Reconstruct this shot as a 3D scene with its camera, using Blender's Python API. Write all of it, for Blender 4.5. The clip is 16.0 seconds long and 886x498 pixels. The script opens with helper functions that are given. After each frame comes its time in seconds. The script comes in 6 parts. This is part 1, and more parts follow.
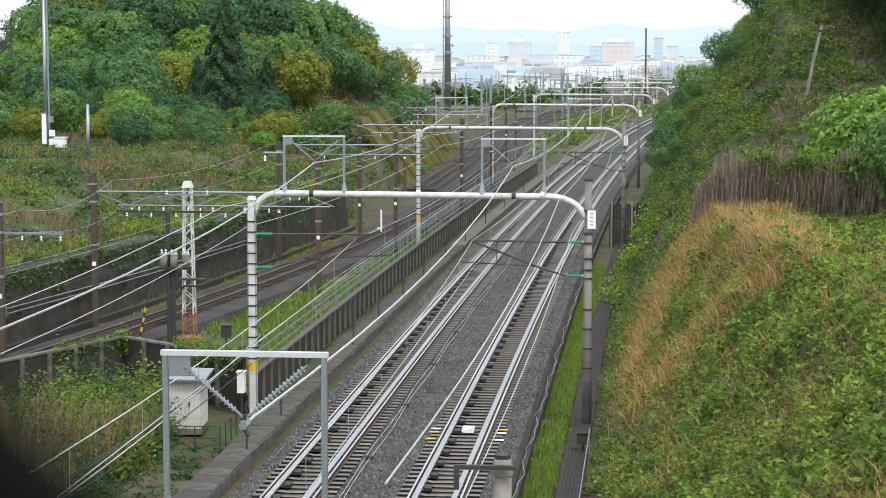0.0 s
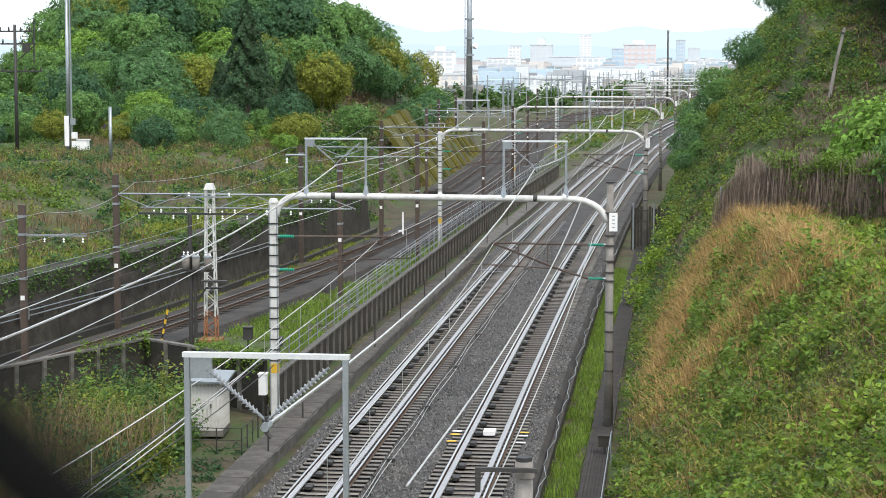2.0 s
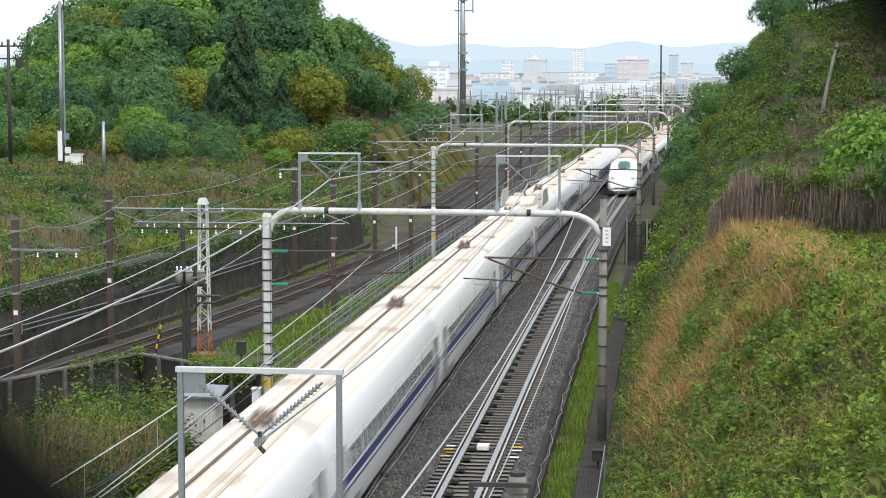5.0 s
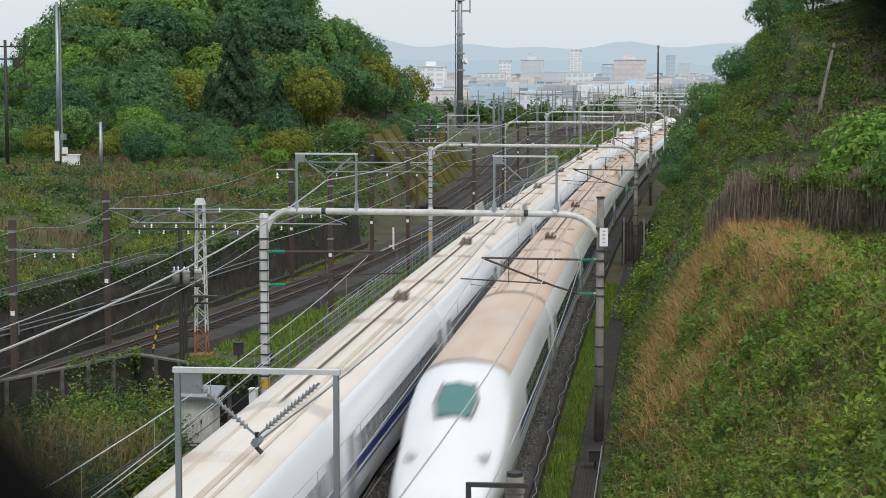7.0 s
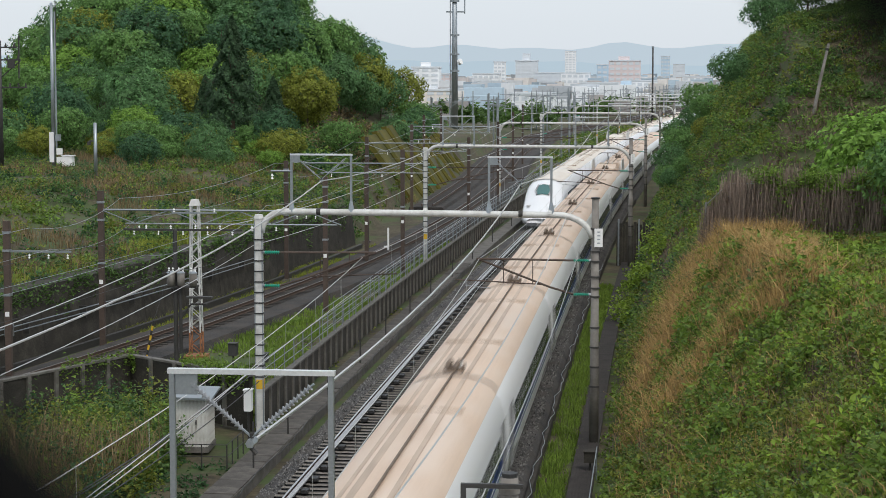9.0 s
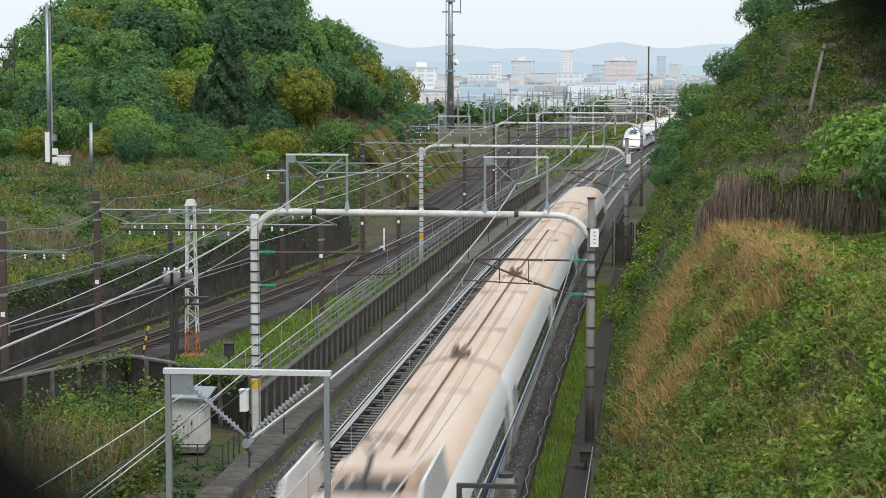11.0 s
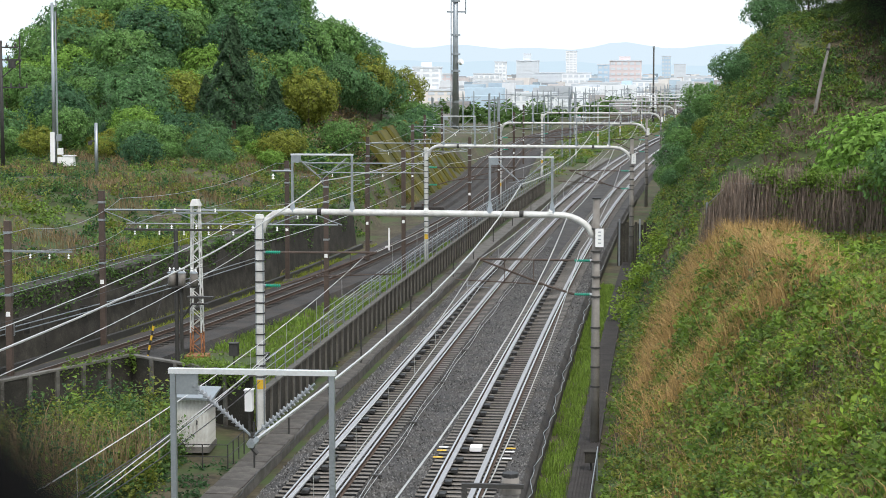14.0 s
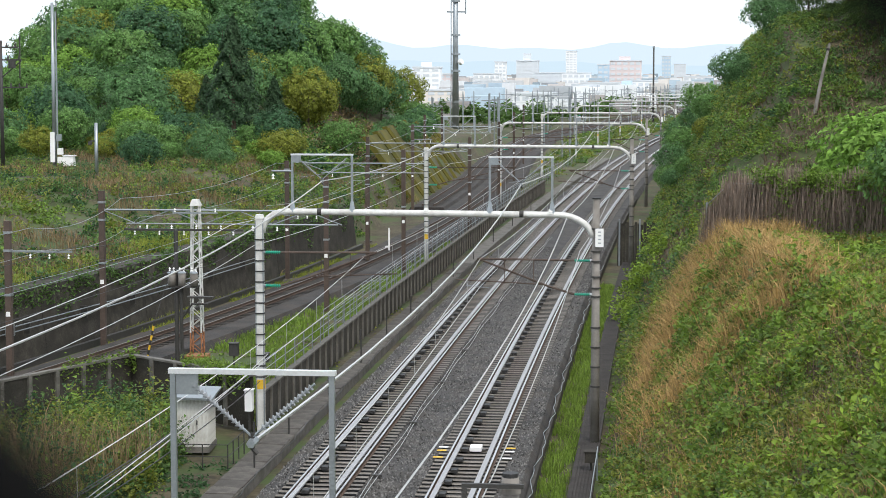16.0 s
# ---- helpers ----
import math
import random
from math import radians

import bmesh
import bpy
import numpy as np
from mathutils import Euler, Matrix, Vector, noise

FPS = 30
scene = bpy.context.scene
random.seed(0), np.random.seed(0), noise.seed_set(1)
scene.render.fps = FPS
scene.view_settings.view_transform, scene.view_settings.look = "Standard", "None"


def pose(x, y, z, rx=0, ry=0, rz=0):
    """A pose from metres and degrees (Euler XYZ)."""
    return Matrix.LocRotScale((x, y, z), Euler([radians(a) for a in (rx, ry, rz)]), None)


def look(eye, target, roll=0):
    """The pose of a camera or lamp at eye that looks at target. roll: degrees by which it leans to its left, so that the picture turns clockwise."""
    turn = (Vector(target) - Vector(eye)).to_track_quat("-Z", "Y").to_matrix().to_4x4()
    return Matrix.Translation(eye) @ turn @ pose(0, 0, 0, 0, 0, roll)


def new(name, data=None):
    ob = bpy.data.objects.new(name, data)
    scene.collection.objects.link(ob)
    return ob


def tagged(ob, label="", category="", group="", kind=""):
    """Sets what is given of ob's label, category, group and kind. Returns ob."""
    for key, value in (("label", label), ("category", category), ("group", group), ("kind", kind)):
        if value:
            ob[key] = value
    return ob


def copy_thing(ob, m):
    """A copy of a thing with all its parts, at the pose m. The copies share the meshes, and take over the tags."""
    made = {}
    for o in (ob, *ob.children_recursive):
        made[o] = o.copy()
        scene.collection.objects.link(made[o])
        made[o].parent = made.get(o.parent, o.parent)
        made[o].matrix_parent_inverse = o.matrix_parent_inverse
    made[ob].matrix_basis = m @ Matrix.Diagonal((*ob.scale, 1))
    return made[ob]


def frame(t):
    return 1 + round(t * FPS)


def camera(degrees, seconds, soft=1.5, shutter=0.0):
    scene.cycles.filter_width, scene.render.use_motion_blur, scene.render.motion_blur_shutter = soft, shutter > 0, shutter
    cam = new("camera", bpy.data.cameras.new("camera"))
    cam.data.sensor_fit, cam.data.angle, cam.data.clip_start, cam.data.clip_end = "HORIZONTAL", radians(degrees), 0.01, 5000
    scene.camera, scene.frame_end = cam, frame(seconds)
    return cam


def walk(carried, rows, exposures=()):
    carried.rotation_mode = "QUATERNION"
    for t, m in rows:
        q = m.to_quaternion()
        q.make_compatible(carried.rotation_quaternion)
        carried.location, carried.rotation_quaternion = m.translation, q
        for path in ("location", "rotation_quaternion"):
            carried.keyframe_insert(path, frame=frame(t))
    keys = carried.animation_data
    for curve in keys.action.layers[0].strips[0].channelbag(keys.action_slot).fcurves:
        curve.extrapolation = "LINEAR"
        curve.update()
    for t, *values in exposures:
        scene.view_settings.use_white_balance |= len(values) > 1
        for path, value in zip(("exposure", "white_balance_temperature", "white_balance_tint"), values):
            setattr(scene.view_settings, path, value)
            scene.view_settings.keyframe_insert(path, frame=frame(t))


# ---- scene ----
# ---- camera ----
SECONDS = 16.0
EYE = (0.0, 0.0, 12.5)
cam = camera(25.97, SECONDS, soft=0.5, shutter=0.5)
AIM = [  # seconds, pan and tilt in degrees
    (0.0, 6.018, 84.262), (0.5, 6.205, 84.268), (1.0, 6.405, 84.274), (1.5, 6.545, 84.287),
    (2.0, 6.664, 84.334), (2.5, 6.740, 84.446), (3.0, 6.773, 84.551), (3.5, 6.753, 84.652),
    (4.0, 6.649, 84.729), (6.5, 6.379, 84.782), (7.0, 6.381, 84.783), (7.5, 6.355, 84.807),
    (8.0, 6.329, 84.815), (8.5, 6.278, 84.807), (9.0, 6.226, 84.807), (11.5, 6.097, 84.807),
    (12.0, 6.121, 84.807), (12.5, 6.149, 84.807), (13.0, 6.200, 84.807), (13.5, 6.240, 84.807),
    (14.0, 6.252, 84.807), (14.5, 6.278, 84.807), (15.0, 6.278, 84.807), (15.5, 6.265, 84.807),
    (16.0, 6.252, 84.807)]
cam.data.dof.use_dof, cam.data.dof.focus_distance, cam.data.dof.aperture_fstop = True, 95.0, 14.0
walk(cam, [(t, pose(*EYE, tilt, 0, pan)) for t, pan, tilt in AIM],
     exposures=[(0.0, 0.02), (2.0, 0.08), (4.0, 0.05), (6.3, -0.55), (7.5, -0.66), (9.2, -0.62), (11.5, -0.32), (13.0, -0.17), (14.0, -0.1), (16.0, -0.07)])

# ---- world and sun ----
world = bpy.data.worlds.new("overcast")
scene.world = world
world.use_nodes = True
wn, wl = world.node_tree.nodes, world.node_tree.links
sky = wn.new("ShaderNodeTexSky")
sky.sky_type, sky.sun_disc = "NISHITA", False
sky.sun_elevation, sky.sun_rotation = radians(52), radians(150)
sky.air_density, sky.dust_density, sky.ozone_density = 1.0, 4.0, 1.0
veil = wn.new("ShaderNodeMix")
veil.data_type, veil.inputs[0].default_value = "RGBA", 0.72
veil.inputs[7].default_value = (7.6, 8.2, 8.8, 1)
wl.new(sky.outputs[0], veil.inputs[6])
wl.new(veil.outputs[2], wn["Background"].inputs[0])
wn["Background"].inputs[1].default_value = 0.195

sun_data = bpy.data.lights.new("sun", "SUN")
sun_data.energy, sun_data.angle, sun_data.color = 2.0, radians(14), (1.0, 0.96, 0.9)
sun = new("sun", sun_data)
sun.matrix_world = look((0, 0, 0), (-math.sin(radians(150)), -math.cos(radians(150)), -math.tan(radians(52))))


# ---- materials ----
def material(name, colour, rough=0.7, metal=0.0, vary=0.25, scale=3.0, fine=40.0, bump=0.15, dirt=None, dirt_amount=0.4,
             island=0.0, per_object=0.0, spec=0.4, stretch=(1, 1, 1), through_light=0.0):
    """A surface with two scales of variation, relief, and patches of dirt."""
    m = bpy.data.materials.new(name)
    m.use_nodes = True
    n, l = m.node_tree.nodes, m.node_tree.links
    b = n["Principled BSDF"]
    b.inputs["Roughness"].default_value, b.inputs["Metallic"].default_value = rough, metal
    b.inputs["Specular IOR Level"].default_value = spec
    geo = n.new("ShaderNodeTexCoord")
    mapping = n.new("ShaderNodeMapping")
    mapping.inputs["Scale"].default_value = stretch
    l.new(geo.outputs["Object"], mapping.inputs[0])
    big, small = n.new("ShaderNodeTexNoise"), n.new("ShaderNodeTexNoise")
    for node, s in ((big, scale), (small, fine)):
        node.inputs["Scale"].default_value, node.inputs["Detail"].default_value = s, 4.0
        l.new(mapping.outputs[0], node.inputs["Vector"])
    total = n.new("ShaderNodeMath")
    total.operation = "ADD"
    l.new(big.outputs[0], total.inputs[0])
    l.new(small.outputs[0], total.inputs[1])
    value = n.new("ShaderNodeMapRange")
    value.inputs[1].default_value, value.inputs[2].default_value = 0.6, 1.4
    value.inputs[3].default_value, value.inputs[4].default_value = 1 - vary, 1 + vary
    l.new(total.outputs[0], value.inputs[0])
    last = value.outputs[0]
    for amount, node_type, socket in ((island, "ShaderNodeNewGeometry", "Random Per Island"), (per_object, "ShaderNodeObjectInfo", "Random")):
        if amount:
            r, s, mul = n.new(node_type), n.new("ShaderNodeMapRange"), n.new("ShaderNodeMath")
            s.inputs[3].default_value, s.inputs[4].default_value = 1 - amount, 1 + amount
            l.new(r.outputs[socket], s.inputs[0])
            mul.operation = "MULTIPLY"
            l.new(last, mul.inputs[0])
            l.new(s.outputs[0], mul.inputs[1])
            last = mul.outputs[0]
    tint = n.new("ShaderNodeVectorMath")
    tint.operation = "SCALE"
    l.new(last, tint.inputs["Scale"])
    tint.inputs[0].default_value = colour
    result = tint.outputs[0]
    if dirt:
        spots, ramp, mix = n.new("ShaderNodeTexNoise"), n.new("ShaderNodeMapRange"), n.new("ShaderNodeMix")
        spots.inputs["Scale"].default_value, spots.inputs["Detail"].default_value = scale * 1.7, 6.0
        l.new(mapping.outputs[0], spots.inputs["Vector"])
        ramp.inputs[1].default_value, ramp.inputs[2].default_value = 0.45, 0.62
        ramp.inputs[4].default_value = dirt_amount
        l.new(spots.outputs[0], ramp.inputs[0])
        mix.data_type = "RGBA"
        l.new(ramp.outputs[0], mix.inputs[0])
        l.new(result, mix.inputs[6])
        mix.inputs[7].default_value = (*dirt, 1)
        result = mix.outputs[2]
    l.new(result, b.inputs["Base Color"])
    if bump:
        relief = n.new("ShaderNodeBump")
        relief.inputs["Strength"].default_value, relief.inputs["Distance"].default_value = bump, 0.02
        l.new(small.outputs[0], relief.inputs["Height"])
        l.new(relief.outputs[0], b.inputs["Normal"])
    if through_light:
        glow, add = n.new("ShaderNodeBsdfTranslucent"), n.new("ShaderNodeMixShader")
        l.new(result, glow.inputs[0])
        add.inputs[0].default_value = through_light
        l.new(b.outputs[0], add.inputs[1])
        l.new(glow.outputs[0], add.inputs[2])
        l.new(add.outputs[0], n["Material Output"].inputs[0])
    return m


BALLAST = material("ballast", (0.050, 0.048, 0.047), 0.9, vary=1.0, scale=0.6, fine=13, bump=0.6, dirt=(0.085, 0.072, 0.058), dirt_amount=0.4)
OLD_BALLAST = material("old_ballast", (0.036, 0.033, 0.031), 0.9, vary=1.0, scale=0.5, fine=12, bump=0.6, dirt=(0.07, 0.052, 0.038))
CONCRETE = material("concrete", (0.14, 0.132, 0.118), 0.85, vary=0.3, scale=1.2, fine=25, dirt=(0.075, 0.07, 0.058), dirt_amount=0.7)
DUCT = material("duct_lid", (0.05, 0.045, 0.042), 0.9, vary=0.4, scale=1.5, fine=20, spec=0.15, dirt=(0.03, 0.028, 0.025))
DARK_CONCRETE = material("stained_concrete", (0.046, 0.041, 0.033), 0.9, vary=0.8, scale=0.9, fine=18, dirt=(0.026, 0.024, 0.018), dirt_amount=0.8, per_object=0.2)
OLD_SLEEPER = material("old_sleeper", (0.075, 0.064, 0.054), 0.9, vary=0.35, scale=2, fine=30, dirt=(0.04, 0.034, 0.028), dirt_amount=0.6, island=0.3, per_object=0.3)
DULL_RAIL = material("dull_rail", (0.17, 0.155, 0.145), 0.5, 0.5, vary=0.2, fine=50, bump=0.03)
SLEEPER = material("sleeper_concrete", (0.23, 0.21, 0.185), 0.85, vary=0.3, scale=2, fine=30, dirt=(0.10, 0.075, 0.05), dirt_amount=0.5, island=0.25, per_object=0.2)
POLISHED = material("polished_rail", (0.55, 0.55, 0.56), 0.32, 0.9, vary=0.1, fine=60, bump=0.03)
RUST = material("rusty_rail", (0.09, 0.06, 0.045), 0.8, vary=0.3, fine=50)
GUARD = material("guard_rail_steel", (0.36, 0.36, 0.37), 0.5, 0.3, vary=0.12, fine=30, bump=0.05)
GALVANISED = material("galvanised_steel", (0.33, 0.36, 0.38), 0.4, 0.75, vary=0.14, scale=2, fine=30, bump=0.05)
# Galvanised steel with the sky's reflection put into a paler colour.
SKYLIT_STEEL = material("skylit_galvanised", (0.72, 0.74, 0.75), 0.35, 0.5, vary=0.12, scale=2, fine=30, bump=0.05)
PALE_PAINT = material("pale_grey_paint", (0.62, 0.62, 0.60), 0.5, 0.1, vary=0.12, scale=1.5, fine=20, bump=0.05, dirt=(0.33, 0.31, 0.28), dirt_amount=0.4)
DARK_STEEL = material("dark_steel", (0.06, 0.058, 0.055), 0.6, 0.4, vary=0.2, fine=30)
BROWN_STEEL = material("brown_steel", (0.085, 0.062, 0.05), 0.7, 0.2, vary=0.25, fine=20, per_object=0.15)
RUSTED = material("rusted_paint", (0.30, 0.13, 0.06), 0.8, vary=0.35, fine=15)
POLE_CONCRETE = material("pole_concrete", (0.24, 0.225, 0.205), 0.8, vary=0.2, scale=0.8, fine=15, dirt=(0.12, 0.105, 0.09), dirt_amount=0.6)
BAND = material("black_band", (0.03, 0.03, 0.03), 0.6, vary=0.15)
YELLOW = material("yellow_paint", (0.65, 0.40, 0.03), 0.6, vary=0.15)
WHITE = material("white_enamel", (0.80, 0.80, 0.79), 0.4, vary=0.06, bump=0.02)
GREEN_INSULATOR = material("green_insulator", (0.02, 0.30, 0.20), 0.35, vary=0.1, bump=0.02)
GREY_INSULATOR = material("grey_insulator", (0.30, 0.32, 0.34), 0.3, vary=0.1, bump=0.02)
WIRE = material("bare_wire", (0.55, 0.55, 0.54), 0.4, 0.6, vary=0.1, bump=0)
CABLE = material("black_cable", (0.03, 0.03, 0.032), 0.5, vary=0.1, bump=0)
SHED_WHITE = material("shed_paint", (0.56, 0.56, 0.53), 0.5, vary=0.15, scale=1.2, fine=15, bump=0.03, dirt=(0.30, 0.27, 0.22), dirt_amount=0.5)
TRAIN_WHITE = material("train_white", (0.80, 0.81, 0.82), 0.28, vary=0.04, scale=0.5, fine=6, bump=0.01)
TRAIN_ROOF = material("train_roof", (0.62, 0.47, 0.355), 0.55, vary=0.14, scale=0.35, fine=9, bump=0.03, dirt=(0.66, 0.54, 0.44), dirt_amount=0.8, stretch=(1.5, 0.35, 1))
CREAM_ROOF = material("train_cream_roof", (0.76, 0.70, 0.62), 0.5, vary=0.10, scale=0.35, fine=9, bump=0.03, dirt=(0.64, 0.55, 0.44), dirt_amount=0.45, stretch=(1.5, 0.35, 1))
TRAIN_BLUE = material("train_blue", (0.008, 0.03, 0.16), 0.3, vary=0.05, bump=0)
TRAIN_GLASS = material("train_glass", (0.02, 0.025, 0.03), 0.08, vary=0.05, bump=0, spec=0.6)
CAB_GLASS = material("cab_glass", (0.10, 0.26, 0.25), 0.08, vary=0.1, bump=0, spec=0.7)
TRAIN_GREY = material("train_grey", (0.30, 0.30, 0.30), 0.5, vary=0.1, scale=1, fine=8)
SOOT = material("train_soot", (0.16, 0.12, 0.09), 0.7, vary=0.3, scale=2, fine=9)
SOIL = material("soil", (0.075, 0.062, 0.036), 0.95, vary=0.8, scale=0.2, fine=3.5, bump=0.5, dirt=(0.055, 0.085, 0.024), dirt_amount=0.95)
LEAF = [material("leaves_%s" % w, c, 0.55, vary=0.2, scale=0.25, fine=1.5, bump=0, island=0.5, through_light=0.42, spec=0.25) for w, c in (
    ("fresh", (0.14, 0.225, 0.038)), ("mid", (0.095, 0.172, 0.045)), ("deep", (0.05, 0.115, 0.042)), ("olive", (0.18, 0.21, 0.035)), ("bright", (0.205, 0.30, 0.04)))]
HILL_LEAF = [material("crown_%s" % w, c, 0.6, vary=0.35, scale=0.3, fine=1.1, bump=0, island=0.5, through_light=0.4, spec=0.2) for w, c in (
    ("fresh", (0.14, 0.26, 0.075)), ("mid", (0.105, 0.21, 0.08)), ("deep", (0.068, 0.15, 0.07)), ("golden", (0.21, 0.24, 0.04)), ("bright", (0.19, 0.33, 0.06)), ("cedar", (0.055, 0.105, 0.05)))]
GRASS = material("green_grass", (0.22, 0.26, 0.045), 0.6, vary=0.25, scale=0.5, fine=3, bump=0, island=0.4, through_light=0.3, spec=0.2)
FRESH_GRASS = material("fresh_grass", (0.175, 0.265, 0.045), 0.6, vary=0.25, scale=0.5, fine=3, bump=0, island=0.4, through_light=0.35, spec=0.2)
STRAW = material("dry_grass", (0.44, 0.30, 0.125), 0.7, vary=0.2, scale=0.5, fine=3, bump=0, island=0.4, through_light=0.2, spec=0.2)
HAY = material("bleached_grass", (0.20, 0.15, 0.08), 0.8, vary=0.25, scale=0.5, fine=3, bump=0, island=0.5, through_light=0.2, spec=0.2)
VINE = material("hanging_vine", (0.23, 0.18, 0.145), 0.85, vary=0.35, scale=0.8, fine=6, bump=0, island=0.55, spec=0.2)
TWIG = material("dead_vine", (0.17, 0.125, 0.09), 0.85, vary=0.2, scale=1, fine=8, bump=0, island=0.4, spec=0.2)
BARK = material("bark", (0.10, 0.075, 0.055), 0.9, vary=0.3, scale=2, fine=20, bump=0.4)
MOSS = material("mossy_concrete", (0.10, 0.088, 0.010), 0.9, vary=0.3, scale=0.25, fine=4, bump=0.2, dirt=(0.045, 0.05, 0.010), dirt_amount=0.8, stretch=(1, 1, 0.4))


# ---- builders ----
def part(name, bm, mat, parent=None, label="", smooth=False):
    me = bpy.data.meshes.new(name)
    bm.normal_update()
    bm.to_mesh(me)
    bm.free()
    me.materials.append(mat)
    if smooth:
        me.polygons.foreach_set("use_smooth", [True] * len(me.polygons))
    ob = new(name, me)
    ob.parent = parent
    return tagged(ob, label)


def share(name, me, parent, m):
    ob = new(name, me)
    ob.parent = parent
    ob.matrix_basis = m
    return ob


def thing(name, label, category, m=None, group="", kind=""):
    ob = new(name)
    if m is not None:
        ob.matrix_basis = m
    return tagged(ob, label, category, group, kind)


def box(bm, x0, x1, y0, y1, z0, z1, m=None):
    v = [bm.verts.new((x, y, z)) for z in (z0, z1) for y in (y0, y1) for x in (x0, x1)]
    if m is not None:
        for w in v:
            w.co = m @ w.co
    for q in ((0, 2, 3, 1), (4, 5, 7, 6), (0, 1, 5, 4), (2, 6, 7, 3), (0, 4, 6, 2), (1, 3, 7, 5)):
        bm.faces.new([v[i] for i in q])
    return bm


def tube(bm, pts, r, sides=8, r_end=None, cap=True):
    """A round bar along points."""
    pts = [Vector(p) for p in pts]
    rings = []
    for i, p in enumerate(pts):
        d = (pts[min(i + 1, len(pts) - 1)] - pts[max(i - 1, 0)]).normalized()
        a = d.orthogonal().normalized() if abs(d.z) > 0.99 else Vector((-d.y, d.x, 0)).normalized()
        c = d.cross(a)
        rr = r if r_end is None else r + (r_end - r) * i / (len(pts) - 1)
        rings.append([bm.verts.new(p + a * (rr * math.cos(k * math.tau / sides)) + c * (rr * math.sin(k * math.tau / sides))) for k in range(sides)])
    for a, b in zip(rings, rings[1:]):
        for k in range(sides):
            bm.faces.new((a[k], a[(k + 1) % sides], b[(k + 1) % sides], b[k]))
    if cap:
        bm.faces.new(rings[0][::-1])
        bm.faces.new(rings[-1])
    return bm


def sweep(bm, section, line):
    """A closed section (x, z) carried along points, kept upright."""
    rings = []
    for i, p in enumerate(line):
        a, b = line[max(i - 1, 0)], line[min(i + 1, len(line) - 1)]
        d = Vector((b[0] - a[0], b[1] - a[1], 0)).normalized()
        s = Vector((d.y, -d.x, 0))
        rings.append([bm.verts.new(Vector(p) + s * x + Vector((0, 0, z))) for x, z in section])
    n = len(section)
    for a, b in zip(rings, rings[1:]):
        for k in range(n):
            bm.faces.new((a[k], b[k], b[(k + 1) % n], a[(k + 1) % n]))
    bm.faces.new(rings[0])
    bm.faces.new(rings[-1][::-1])
    return bm


def smoothstep(a, b, x):
    t = min(1.0, max(0.0, (x - a) / (b - a)))
    return t * t * (3 - 2 * t)


# ---- the lines ----
LEFT_TRACK, RIGHT_TRACK = -10.05, -5.87


def bend(y):
    """How far the high-speed line has swung to the east at y."""
    return (y - 70) ** 2 / 8600 if y > 70 else 0.0


def old_line(y):
    """The older line: it closes in on the high-speed line, then swings away."""
    ys = (-400, 40, 84, 105, 137, 180, 230, 300, 400, 700, 1400)
    xs = (-60, -32.5, -24.6, -21.6, -18.9, -17.6, -18.2, -21.0, -22.0, 10.0, 130.0)
    return float(np.interp(y, ys, xs) + np.interp(y - 12, ys, xs) + np.interp(y + 12, ys, xs)) / 3


def bank_x(y):
    """The face of the western bank: close to the single track, further back beyond it."""
    return old_line(y) - 4.9 - 2.0 * smoothstep(150, 176, y)


def track_steps(y0, y1):
    y = y0
    while y < y1:
        yield y
        y += 4 if -20 < y < 300 else 20
    yield y1
# ---- ground ----
def foot_x(y):
    """The foot of the eastern slope."""
    return -1.2 + bend(min(y, 420))


def ground_z(x, y):
    z = -0.75
    # the eastern cutting: a near spur, then a steeper and higher side
    d = x - foot_x(y)
    if d > 0:
        near = 0.80 + 0.75 * smoothstep(48, 88, y)
        low = min(d * near, 6.25 + 0.02 * d)
        high = min(d * 1.85 + 0.5 * math.sin(d * 1.5), 14.0 + 0.25 * min(d, 30))
        k = smoothstep(84, 112, y)
        side = low + (high - low) * k
        side *= 1 - 0.9 * smoothstep(200, 330, y)
        side += 0.35 * noise.noise((x * 0.35, y * 0.3, 0)) * min(1, d)
        z += side * (1 - smoothstep(60, 200, d) * 0.6)
    # the western bank and the wooded hill
    e = bank_x(y) - x
    if e > 0:
        bank = 3.1 * smoothstep(0.7, 1.6, e) + 2.2 * smoothstep(3, 16, e)
        z += bank * smoothstep(58, 76, y) * (1 - smoothstep(330, 420, y))
        r = math.hypot((x + 65.5) / 27, (y - 285) / 72)
        z += 15.0 * smoothstep(1.2, 0.1, r) if r < 1.2 else 0
        z += 0.5 * noise.noise((x * 0.12, y * 0.12, 3)) * min(1, e * 0.3)
    return z


